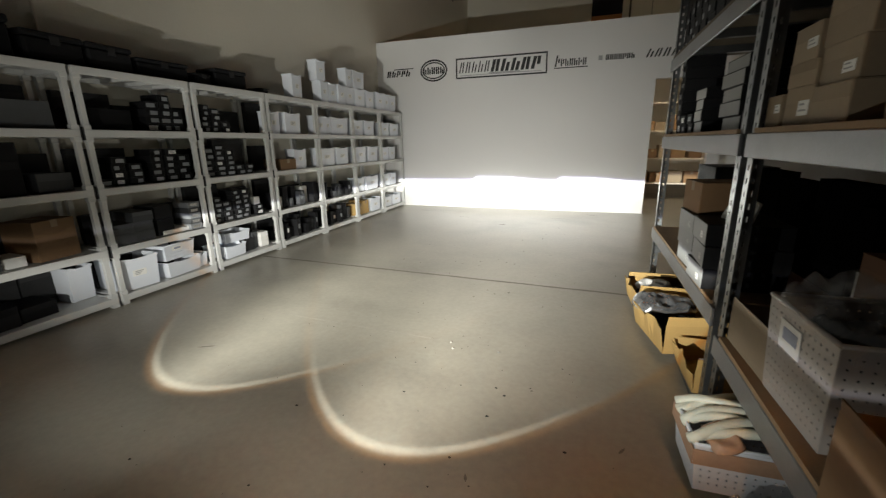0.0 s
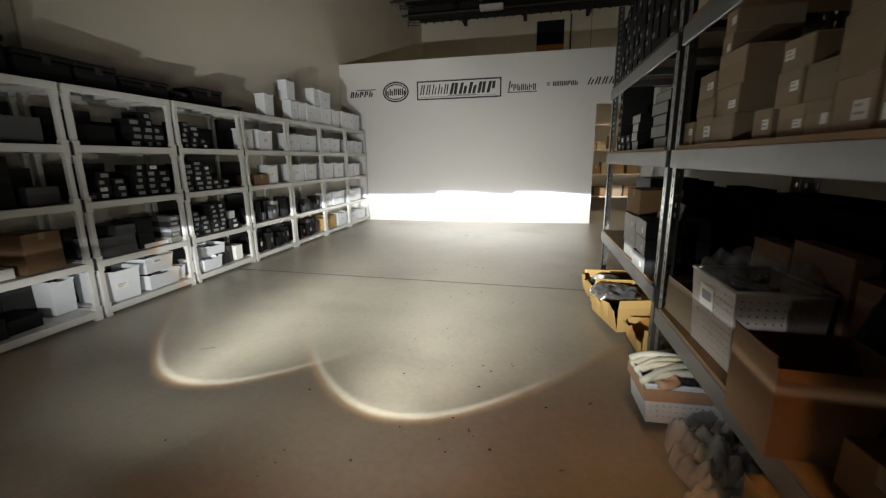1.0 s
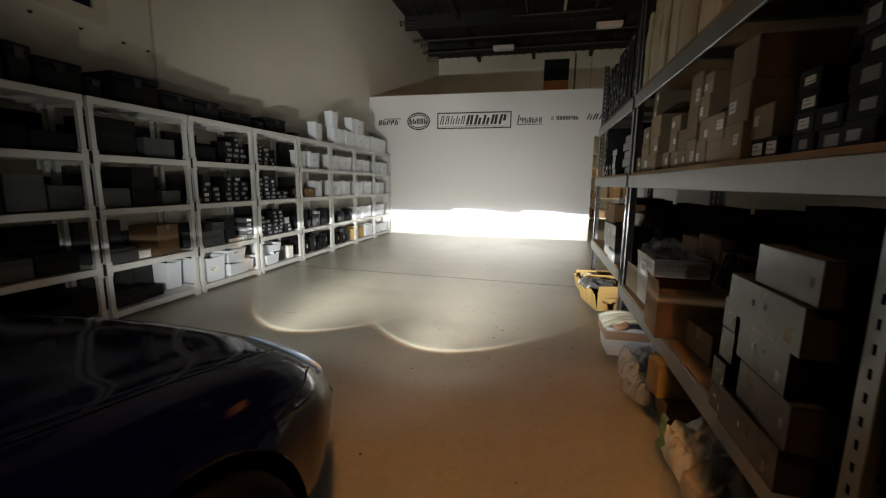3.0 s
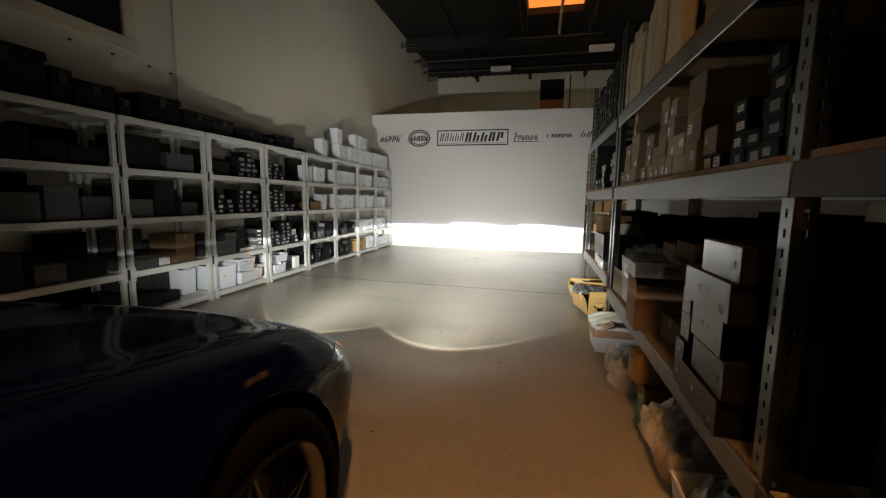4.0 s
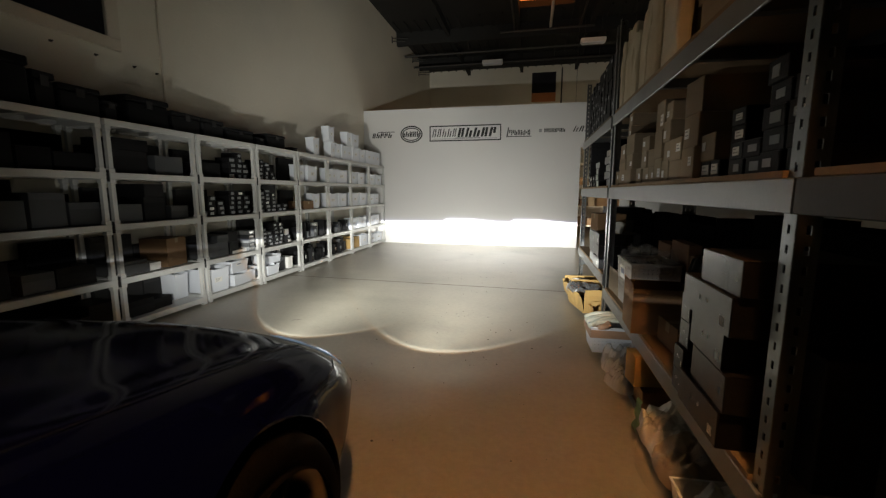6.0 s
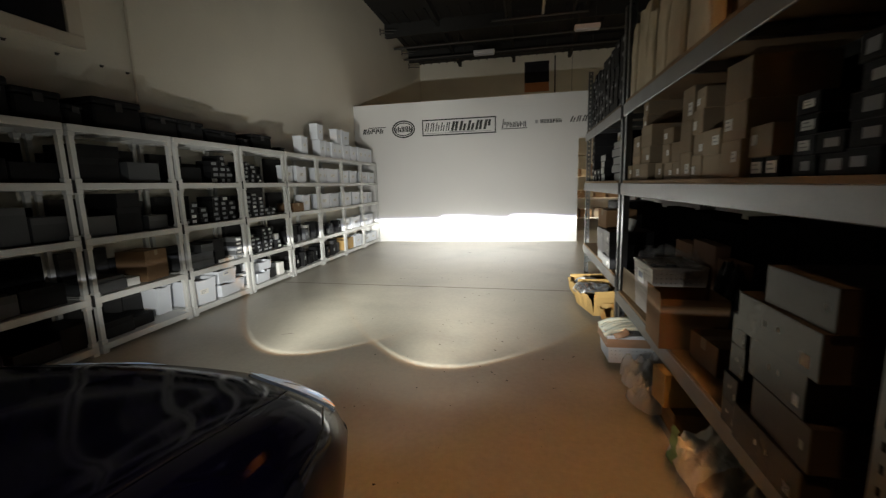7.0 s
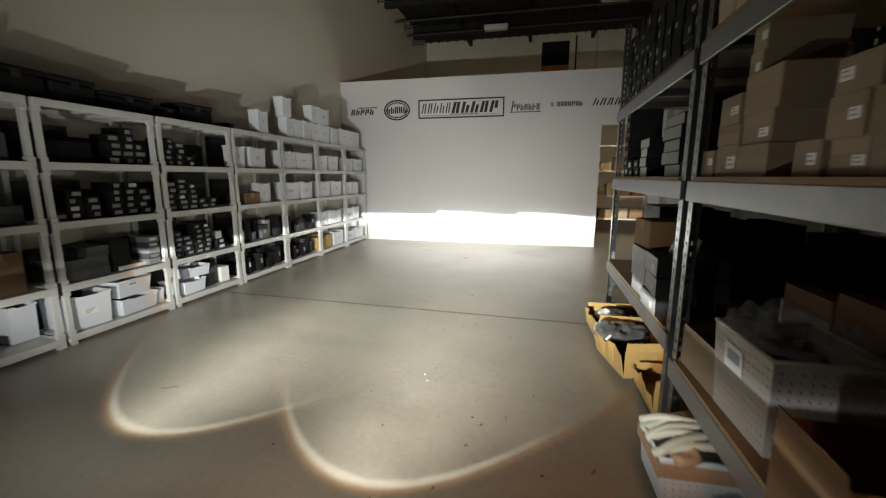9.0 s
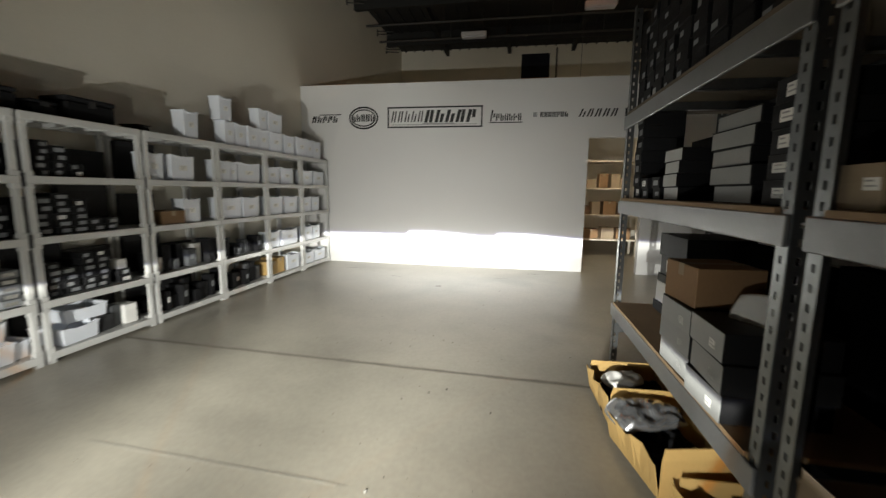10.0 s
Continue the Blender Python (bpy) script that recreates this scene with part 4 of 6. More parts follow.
# above: paper-wrapped goods and boxes
for y, w, h in ((1.66, 0.26, 0.42), (1.36, 0.26, 0.50), (1.05, 0.30, 0.46), (0.72, 0.28, 0.52), (0.36, 0.34, 0.40), (-0.10, 0.40, 0.36)):
    stack(y, A4, w, 0.34, (h * 0.55, h * 0.45), M_CARDPALE, 0.10, label="tall pale carton on the upper deck", group="cartons on the upper deck", lab=False, jitter=0.02)
for k, (y, s, h) in enumerate(((1.70, 0.17, 0.44), (1.54, 0.20, 0.50), (1.33, 0.16, 0.40), (1.14, 0.24, 0.48), (0.90, 0.22, 0.44), (0.66, 0.24, 0.5))):
    paper_bag(pose(XR + 0.035 + 0.012 * (k % 2), y, A4 + 0.001, 0, 0, rng.uniform(-6, 6)), s, h, k)
# waist level: opened carton, pierced basket, brown cartons, stack of grey cartons
open_carton(right(1.635, A2, 0.20, 2), 0.34, 0.36, 0.15, M_CARDPALE, "open pale brown carton on the rack deck", (0.02, 2.6, 2.4, 2.4), 0.0301)
put_carton(right(1.76, A2, 0.46, -3), 0.16, 0.14, 0.30, M_PAPER, "small_carton", "white carton behind an open one", tape=False)
put_basket(right(1.30, A2, 0.165, 2), 0.36, 0.30, 0.31, "white pierced plastic basket full of bagged parts", 0.0135, "blue")
crumpled("plastic_bag", "clear crumpled plastic bag over the basket", pose(XR + 0.17, 1.30, A2 + 0.285, 8, 0, 8), 0.34, 0.40, 0.15, M_FILM, 1)
crumpled("parts_bag", "dark bagged parts filling the basket", pose(XR + 0.165, 1.30, A2 + 0.18, 0, 0, 0), 0.25, 0.28, 0.13, M_GREYBOX, 2)
open_carton(right(0.795, A2, 0.09, -2), 0.26, 0.30, 0.25, M_CARD, "open brown carton with its flaps folded in", (0.15, 2.9, 2.7, 2.9), 0.03)
crumpled("parts_bag", "large black bag slumped behind the brown carton", pose(XR + 0.36, 0.70, A2 + 0.001, 0, 0, 4), 0.28, 0.62, 0.44, M_BLACKBOX, 31)
put_carton(right(0.50, A2, 0.24, 4), 0.24, 0.36, 0.13, M_CARD, "cardboard_box", "brown cardboard box beside grey cartons", tape=True)
GREY = "black carton with a pale grey front and torn label"
for front, spec in ((0.545, ((-0.02, 0.25, 0.085), (-0.02, 0.25, 0.09), (-0.03, 0.25, 0.105), (-0.035, 0.25, 0.10))),
                    (0.528, ((-0.207, 0.33, 0.115), (-0.252, 0.27, 0.118), (-0.22, 0.27, 0.117), (-0.212, 0.38, 0.118), (-0.274, 0.27, 0.105)))):
    z = A2
    for k, (y, w, h) in enumerate(spec):
        # the lower cartons of the far pile stand just behind the near one
        put_carton(right(y + (0.04 if front > 0.53 else 0.0), z, front - XR + 0.17 + rng.uniform(-0.008, 0.008), rng.uniform(-2, 2)), w if front < 0.53 else 0.085, 0.34, h, M_BLACKBOX, "black_box", GREY, "grey-fronted cartons on the rack",
                   ((0, 0.5, 0.985, 0.97, M_GREYFRONT), (0.36, 0.3, 0.09, 0.26, M_PAPER), (-0.1, 0.55, 0.035, 0.14, M_PAPER), (0.06, 0.58, 0.03, 0.12, M_PAPER)) if k % 3 != 1 or front > 0.53 else ((0, 0.5, 0.985, 0.97, M_GREYFRONT), (0.38, 0.5, 0.06, 0.2, M_LABELDIM)), tape=False)
        z += h + 0.002
put_carton(right(-0.47, A2, 0.30, 3), 0.10, 0.4, 0.36, M_BLACKBOX, "black_box", "black carton on the rack deck", "dark cartons on the rack", tape=False)
# black cartons added along the back so the rack's depth stays dark
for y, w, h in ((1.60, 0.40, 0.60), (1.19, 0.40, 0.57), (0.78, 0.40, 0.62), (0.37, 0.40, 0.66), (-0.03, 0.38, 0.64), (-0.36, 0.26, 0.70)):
    put_carton(right(y, A2, 0.51, rng.uniform(-1, 1)), w, 0.17, h, M_SHADEBLACK, "tall_carton", "tall black carton added to darken the back of the rack", "dark cartons on the rack", tape=False)
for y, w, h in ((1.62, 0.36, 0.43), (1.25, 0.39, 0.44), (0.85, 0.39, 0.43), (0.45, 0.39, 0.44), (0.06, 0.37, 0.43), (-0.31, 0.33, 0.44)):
    put_carton(right(y, A3, 0.545, rng.uniform(-1, 1)), w, 0.1, h, M_SHADEBLACK, "tall_carton", "tall black carton added to darken the back of the rack", "dark cartons on the rack", tape=False)
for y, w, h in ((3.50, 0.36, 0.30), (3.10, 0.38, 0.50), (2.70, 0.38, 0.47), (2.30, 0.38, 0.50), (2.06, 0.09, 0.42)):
    put_carton(right(y, B2, 0.55, rng.uniform(-1, 1)), w, 0.09, h, M_SHADEBLACK, "tall_carton", "tall black carton added to darken the back of the rack", "dark cartons on the rack", tape=False)
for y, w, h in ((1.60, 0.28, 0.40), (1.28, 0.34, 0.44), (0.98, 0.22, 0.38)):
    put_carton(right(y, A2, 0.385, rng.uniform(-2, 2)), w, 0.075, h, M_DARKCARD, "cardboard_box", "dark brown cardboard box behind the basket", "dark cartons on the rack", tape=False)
# black backing that keeps the far rack's depth dark
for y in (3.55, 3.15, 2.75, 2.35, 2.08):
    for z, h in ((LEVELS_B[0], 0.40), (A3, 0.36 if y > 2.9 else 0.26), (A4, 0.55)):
        put_carton(right(y, z, 0.575, rng.uniform(-1, 1)), 0.38 if y > 2.2 else 0.14, 0.05, h, M_SHADEBLACK, "tall_carton", "tall black carton darkening the back of the far rack", "dark cartons on the far rack", tape=False)
# bottom deck
Z1 = LEVELS_A[0]
put_basket(right(1.50, Z1, 0.0, 2), 0.27, 0.34, 0.19, "white pierced basket overflowing with hoses and wrapping", 0.014)
bk = thing("hoses", "pale ribbed hoses and a black cable heaped across the basket", "hose")
for k in range(8):
    bm = bmesh.new()
    y0, lean, lift = 1.395 + 0.03 * k, 0.05 * math.sin(2.1 * k), 0.012 * math.sin(1.7 * k)
    pts = []
    for j in range(13):
        q = j / 12 * 2 - 1
        pts.append((XR - 0.01 + 0.17 * q, y0 + lean * q + 0.012 * math.sin(3 * q + k), Z1 + 0.205 + lift + 0.035 * (1 - q * q) - 0.05 * max(0.0, -q - 0.6)))
    tube(bm, pts, 0.017 if k != 3 else 0.007, 10)
    part("hose" if k != 3 else "cable", bm, M_CABLE if k != 3 else M_BLACKCAP, bk, smooth=True)
band = thing("wrapping_band", "orange-brown wrapping folded round the basket's upper half", "wrapping")
for a in ((0.1725, 0.176, -0.14, 0.14), (-0.10, 0.1715, 0.1375, 0.141), (-0.10, 0.1715, -0.141, -0.1375)):
    part("sheet", box_bm(*a, 0.115, 0.172), M_WRAP, band)
band.matrix_basis = right(1.50, Z1, 0.0, 2)
crumpled("wrapping", "crumpled pinkish wrapping lying over the basket's rim", pose(XR - 0.08, 1.40, Z1 + 0.20, 0, -20, 10), 0.10, 0.14, 0.05, M_WRAP, 5, 20)
crumpled("paper_sheet", "creased white paper on the basket's rim", pose(XR - 0.04, 1.54, Z1 + 0.20, 6, -8, 40), 0.12, 0.16, 0.05, M_PAPER, 6, 20)
crumpled("plastic_bag", "milky crumpled plastic bag on the bottom deck", pose(XR + 0.05, 1.12, Z1 + 0.001, 0, 0, 0), 0.34, 0.36, 0.20, M_MILKY, 7)
crumpled("parts_bag", "dark bag of parts on the bottom deck", pose(XR + 0.08, 1.14, Z1 + 0.001, 0, 0, 12), 0.28, 0.28, 0.13, M_GREYBOX, 8)
put_carton(right(0.66, Z1, 0.14, 0), 0.2, 0.3, 0.11, M_CARD, "cardboard_box", "low brown cardboard box on the bottom deck", tape=False)
put_carton(right(0.69, Z1 + 0.113, 0.055, 8), 0.13, 0.22, 0.17, M_YELLOW, "cardboard_box", "yellow cardboard box on the bottom deck", tape=False)
put_carton(right(0.88, Z1, 0.30, -6), 0.2, 0.34, 0.16, M_CARD, "cardboard_box", "brown cardboard box on the bottom deck", tape=True)
sack = crumpled("sack", "white woven sack with a green print on the bottom deck", pose(XR + 0.08, 0.30, Z1 + 0.001, 0, 0, 8), 0.34, 0.34, 0.22, M_SACK, 9)
bm = bmesh.new()
row = []
for k in range(13):
    z = 0.02 + 0.17 * k / 12
    row.append([bm.verts.new((-0.172 + 0.35 * z * z + 0.006 * math.sin(5 * k), y + 0.01 * math.sin(k * 0.9), z)) for y in (0.02, 0.075)])
for r0, r1 in zip(row, row[1:]):
    bm.faces.new((r0[0], r0[1], r1[1], r1[0]))
part("print", bm, M_GREEN, sack, "green printed stripe", smooth=True)
crumpled("plastic_bag", "clear plastic bag lying over a white sack", pose(XR + 0.0, 0.86, Z1 + 0.001, 0, 0, 20), 0.26, 0.26, 0.18, M_MILKY, 19)
crumpled("plastic_bag", "clear plastic bag slumped on the bottom deck", pose(XR + 0.05, 0.05, Z1 + 0.001, 0, 0, -6), 0.40, 0.42, 0.28, M_FILM, 10)
crumpled("parts_bag", "pale bag of parts on the bottom deck", pose(XR + 0.10, 0.05, Z1 + 0.001, 0, 0, 5), 0.34, 0.34, 0.20, M_CARDPALE, 11)
put_bin(right(-0.28, Z1, 0.10, 3), 0.34, 0.34, 0.11, "bins on the racks", "low white plastic bin on the bottom deck", tag=False)
crumpled("plastic_bag", "white plastic bag heaped in a low bin", pose(XR + 0.10, -0.27, Z1 + 0.03, 0, 0, 10), 0.28, 0.28, 0.20, M_SACK, 23)

# far rack: black cartons, white-fronted cartons, yellow open cartons
for y, n, w, h in ((3.62, 7, 0.14, 0.075), (3.44, 2, 0.12, 0.06), (3.22, 2, 0.12, 0.06)):
    stack(y, A3, w, 0.24, [h] * n, M_BLACKBOX, 0.05, "black_box", "black carton with a white end label", "black cartons on the rack")
stack(3.00, A3, 0.22, 0.24, (0.065, 0.065, 0.06, 0.06), M_BLACKBOX, 0.05, "black_box", "black carton with a white front", "white-fronted cartons", lab="front", lm=M_WHITEFRONT)
stack(3.40, A3, 0.34, 0.2, (0.19, 0.16), M_BLACKBOX, 0.34, "black_box", "large black carton at the back", "black cartons on the rack", lab=False)
stack(2.45, A3, 0.29, 0.24, (0.065, 0.07, 0.065, 0.07, 0.06), M_BLACKBOX, 0.06, "black_box", "black carton with a pale grey front", "grey-fronted cartons on the far rack", lab="front", lm=M_PALEGREY, jitter=0.025)
stack(2.11, A3, 0.15, 0.24, [0.075] * 5, M_BLACKBOX, 0.05, "black_box", "black carton with a white end label", "black cartons on the rack", lm=M_PAPER, jitter=0.02)
stack(2.85, A3, 0.3, 0.2, (0.16, 0.14), M_BLACKBOX, 0.36, "black_box", "large black carton at the back", "black cartons on the rack", lab=False)
for y in (3.60, 3.44, 3.28, 3.12, 2.94, 2.76, 2.58, 2.40, 2.22, 2.06):
    stack(y, A4, 0.145, 0.26, [rng.uniform(0.08, 0.1) for _ in range(6)], M_BLACKBOX, 0.03, "black_box", "black carton with a small grey label", "black cartons on the upper deck", lab="small", lm=M_LABELDIM)
WHITEF = "white-fronted black carton in a stack"
for y, w, hs in ((2.585, 0.30, (0.10, 0.10, 0.10)), (2.275, 0.27, (0.10, 0.103, 0.103))):
    z = B2
    for h in hs:
        put_carton(right(y + rng.uniform(-0.02, 0.02), z, 0.155 + rng.uniform(-0.01, 0.01), rng.uniform(-3, 3)), w, 0.34, h, M_BLACKBOX, "black_box", WHITEF, "white-fronted cartons", ((0, 0.5, 0.985, 0.96, M_PALEGREY), (0.2, 0.4, 0.16, 0.3, M_PAPER)), tape=False)
        z += h + 0.002
put_carton(right(2.60, B2 + 0.307, 0.12, 5), 0.27, 0.26, 0.165, M_CARD, "cardboard_box", "brown cardboard box on white-fronted cartons")
crumpled("paper_sheet", "folded white sheet leaning on a brown box", pose(XR + 0.14, 2.30, B2 + 0.335, 62, 0, -60), 0.18, 0.16, 0.02, M_PAPER, 21, 14)
put_carton(right(3.42, B2, 0.40, 0), 0.4, 0.36, 0.06, M_BLACKBOX, "black_box", "flat black carton on the deck", tape=False)
put_carton(right(3.42, B2 + 0.062, 0.42, 3), 0.4, 0.36, 0.13, M_PAPER, "white_box", "white carton between black ones", tape=False)
put_carton(right(3.42, B2 + 0.194, 0.42, 2), 0.4, 0.36, 0.05, M_BLACKBOX, "black_box", "flat black carton on a white one", tape=False)
put_carton(right(3.42, B2 + 0.246, 0.42, 2), 0.38, 0.34, 0.12, M_GREYBOX, "grey_box", "grey carton with a printed label", tape=False, labels=((-0.1, 0.5, 0.3, 0.6, M_PAPER),))
put_carton(right(3.42, B2 + 0.368, 0.42, 2), 0.4, 0.36, 0.14, M_BLACKBOX, "black_box", "large black carton on top of the pile", tape=False)
ZB = LEVELS_B[0]
open_carton(right(3.16, ZB, 0.01, 3), 0.46, 0.40, 0.17, M_YELLOW, "open yellow carton sticking out of the rack", (1.1, 2.9, 0.5, 2.6), 0.06, torn=3)
open_carton(right(2.63, ZB, 0.04, 13), 0.44, 0.38, 0.17, M_YELLOW, "open yellow carton with a torn front wall", (1.9, 2.8, 0.2, 2.9), 0.06, torn=5)
open_carton(right(2.18, ZB, 0.15, 2), 0.34, 0.36, 0.13, M_YELLOW, "small open yellow carton on the bottom deck", (1.5, 2.9, 0.1, 2.9), 0.05, torn=8)
crumpled("plastic_bag", "silvery plastic bag of parts in the open carton", pose(XR - 0.05, 2.77, ZB + 0.14, 0, 0, 20), 0.36, 0.22, 0.09, M_SILVER, 12)
crumpled("parts_bag", "dark packing inside the open carton", pose(XR + 0.01, 3.16, ZB + 0.006, 0, 0, 0), 0.37, 0.40, 0.14, M_BLACKBOX, 13)
crumpled("paper_sheet", "white crumpled paper in the open carton", pose(XR - 0.04, 3.22, ZB + 0.12, 0, 0, 30), 0.24, 0.16, 0.06, M_PAPER, 14, 18)
crumpled("parts_bag", "dark packing inside the open carton", pose(XR + 0.04, 2.63, ZB + 0.006, 0, 0, 13), 0.34, 0.39, 0.10, M_BLACKBOX, 15)
put_carton(right(2.10, ZB + 0.006, 0.12, 6), 0.06, 0.2, 0.12, M_PAPER, "small_carton", "white carton inside the yellow one", tape=False)

# black cartons added to hide the lit wall behind the unlit rack
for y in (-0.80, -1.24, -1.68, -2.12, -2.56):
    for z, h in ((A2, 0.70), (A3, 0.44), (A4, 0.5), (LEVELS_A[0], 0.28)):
        put_carton(right(y, z, 0.55, rng.uniform(-1, 1)), 0.43, 0.09, h, M_SHADEBLACK, "tall_carton", "tall black carton added to darken the back of the unlit rack", "cartons in the unlit rack", tape=False)
# near rack, in the dark beside the camera
for y, z, w, h, mat in ((-0.86, A2, 0.4, 0.34, M_BLACKBOX), (-1.3, A2, 0.4, 0.28, M_BLACKBOX), (-1.75, A2, 0.4, 0.36, M_BLACKBOX), (-2.2, A2, 0.4, 0.3, M_BLACKBOX), (-2.65, A2, 0.4, 0.34, M_BLACKBOX),
                        (-0.9, A3 + 0.0, 0.34, 0.2, M_CARD), (-1.3, A3, 0.36, 0.25, M_BLACKBOX), (-1.7, A3, 0.36, 0.2, M_CARD), (-2.1, A3, 0.34, 0.24, M_CARD), (-2.5, A3, 0.36, 0.22, M_BLACKBOX)):
    put_carton(right(y, z, 0.34, rng.uniform(-4, 4)), w, 0.4, h, mat, "black_box" if mat is M_BLACKBOX else "cardboard_box", ("black" if mat is M_BLACKBOX else "brown cardboard") + " carton in the unlit rack", "cartons in the unlit rack", ((0.2, 0.5, 0.14, 0.16, M_PAPER),) if mat is M_BLACKBOX else (), tape=mat is M_CARD)

# ---- the car ----
CX, CY = CAR
HUB_Y, HUB_Z, REAR_Y = -0.985, 0.33, -3.335
LENGTH = 4.42


def curve(table, t):
    """Smooth value (monotone cubic) from rows of (t, value), t descending."""
    n = len(table)
    if t >= table[0][0]:
        return table[0][1]
    if t <= table[-1][0]:
        return table[-1][1]
    i = next(k for k in range(n - 1) if table[k + 1][0] <= t)

    def slope(k):
        return (table[k + 1][1] - table[k][1]) / (table[k + 1][0] - table[k][0])

    def tangent(k):
        if k == 0 or k == n - 1:
            return slope(0 if k == 0 else n - 2)
        a, b = slope(k - 1), slope(k)
        return 0.0 if a * b <= 0 else 2 * a * b / (a + b)

    (t0, v0), (t1, v1) = table[i], table[i + 1]
    h = t1 - t0
    s = (t - t0) / h
    return (2 * s ** 3 - 3 * s * s + 1) * v0 + (s ** 3 - 2 * s * s + s) * h * tangent(i) + (3 * s * s - 2 * s ** 3) * v1 + (s ** 3 - s * s) * h * tangent(i + 1)


WIDTH = ((0.0, 0.206), (-0.02, 0.358), (-0.06, 0.504), (-0.12, 0.574), (-0.2, 0.637), (-0.32, 0.713), (-0.48, 0.777), (-0.6, 0.802), (-0.75, 0.842), (-0.9, 0.875), (-1.05, 0.89), (-1.3, 0.885), (-1.6, 0.87), (-2.4, 0.861), (-3.2, 0.90), (-3.8, 0.87), (-4.2, 0.72), (-4.42, 0.40))
HOOD = ((0.0, 0.459), (-0.02, 0.476), (-0.06, 0.515), (-0.12, 0.559), (-0.2, 0.602), (-0.4, 0.682), (-0.8, 0.744), (-1.2, 0.803), (-1.55, 0.871), (-2.2, 0.9), (-3.2, 0.92), (-3.8, 0.899), (-4.2, 0.779), (-4.42, 0.6))
RIDGE = ((0.0, 0.464), (-0.02, 0.468), (-0.06, 0.48), (-0.12, 0.515), (-0.2, 0.555), (-0.32, 0.612), (-0.5, 0.692), (-0.8, 0.755), (-1.1, 0.792), (-1.5, 0.821), (-2.2, 0.878), (-3.2, 0.931), (-3.8, 0.882), (-4.2, 0.772), (-4.42, 0.591))


def eased(table, y):
    """A table's value averaged over a stretch that grows behind the nose, so that the bonnet has no waves."""
    r = min(0.22, max(0.0, (-y - 0.15) * 0.5))
    return sum(k * curve(table, y + r * d) for k, d in ((0.06, -1.0), (0.24, -0.5), (0.40, 0.0), (0.24, 0.5), (0.06, 1.0)))


def section(y):
    """Half cross-section of the body from the middle of the bonnet to the sill, as (x, z) control points."""
    w, zc, zr = curve(WIDTH, y), eased(HOOD, y), eased(RIDGE, y)
    # the bumper's corner is fuller than the wing behind it
    f = min(1.0, max(0.0, (y + 0.95) / 0.5))
    f = f * f * (3 - 2 * f)
    return [(0.0, zc), (w * 0.30, zc - 0.004), (w * 0.52, zc - 0.006 + (zr - zc) * 0.25), (w * (0.74 + 0.03 * f), zr), (w * (0.90 + 0.035 * f), zr - 0.055 + 0.008 * f), (w * (0.985 + 0.013 * f), zr - 0.17 + 0.055 * f),
            (w, min(0.46, zr - 0.115 - 0.075 * (1 - f))), (w * (0.995 - 0.025 * f), 0.34 - 0.03 * f), (w * (0.975 - 0.055 * f), 0.24 - 0.01 * f), (w * (0.93 - 0.075 * f), 0.17)]


def spline(pts, n):
    """n points along a smooth curve through pts."""
    out = []
    m = len(pts) - 1
    for k in range(n):
        f = k / (n - 1) * m
        i = min(int(f), m - 1)
        s = f - i
        p = [Vector(pts[max(0, min(m, i + d))]) for d in (-1, 0, 1, 2)]
        out.append(0.5 * ((2 * p[1]) + (p[2] - p[0]) * s + (2 * p[0] - 5 * p[1] + 4 * p[2] - p[3]) * s * s + (3 * p[1] - p[0] - 3 * p[2] + p[3]) * s ** 3))
    return out


def side_at(y, z):
    """Half-width of the body's flank at a height."""
    half = spline(section(y), 90)
    for a, b in zip(half[40:], half[41:]):
        if a.y >= z >= b.y:
            return a.x + (b.x - a.x) * (a.y - z) / max(1e-6, a.y - b.y)
    return half[-1].x


def body_bm():
    bm = bmesh.new()
    ys = []
    y = 0.0
    while y > -LENGTH:
        ys.append(y)
        y -= 0.008 if y > -0.1 else 0.02 if y > -1.5 else 0.04
    ys.append(-LENGTH)
    n = 46
    grid = []
    for y in ys:
        half = spline(section(y), n)
        row = [bm.verts.new((-p.x, y, p.y)) for p in half[:0:-1]] + [bm.verts.new((p.x, y, p.y)) for p in half]
        grid.append(row)
    for r0, r1 in zip(grid, grid[1:]):
        for i in range(len(r0) - 1):
            bm.faces.new((r0[i], r1[i], r1[i + 1], r0[i + 1]))
    bm.faces.new(grid[0])
    bm.faces.new(grid[-1][::-1])
    # wheel arches
    for hub in (HUB_Y, REAR_Y):
        gone = [f for f in bm.faces if abs(f.calc_center_median().x) > 0.62 and (f.calc_center_median().y - hub) ** 2 + (f.calc_center_median().z - HUB_Z) ** 2 < 0.362 ** 2]
        edge = {v for f in gone for v in f.verts}
        bmesh.ops.delete(bm, geom=gone, context="FACES")
        for v in edge:
            if v.is_valid and v.link_faces:
                d = Vector((v.co.y - hub, v.co.z - HUB_Z))
                if d.length > 1e-4 and v.co.z > 0.18:
                    d = d.normalized() * 0.362
                    v.co.y, v.co.z = hub + d.x, HUB_Z + d.y
                    v.co.x = math.copysign(side_at(v.co.y, v.co.z), v.co.x)
    return bm


def top_at(x, y):
    """Height of the body's skin over a point, for things that lie on it."""
    half = spline(section(y), 120)
    for a, b in zip(half, half[1:]):
        if a.x <= abs(x) <= b.x:
            s = (abs(x) - a.x) / max(1e-6, b.x - a.x)
            return a.y + (b.y - a.y) * s
    return half[-1].y


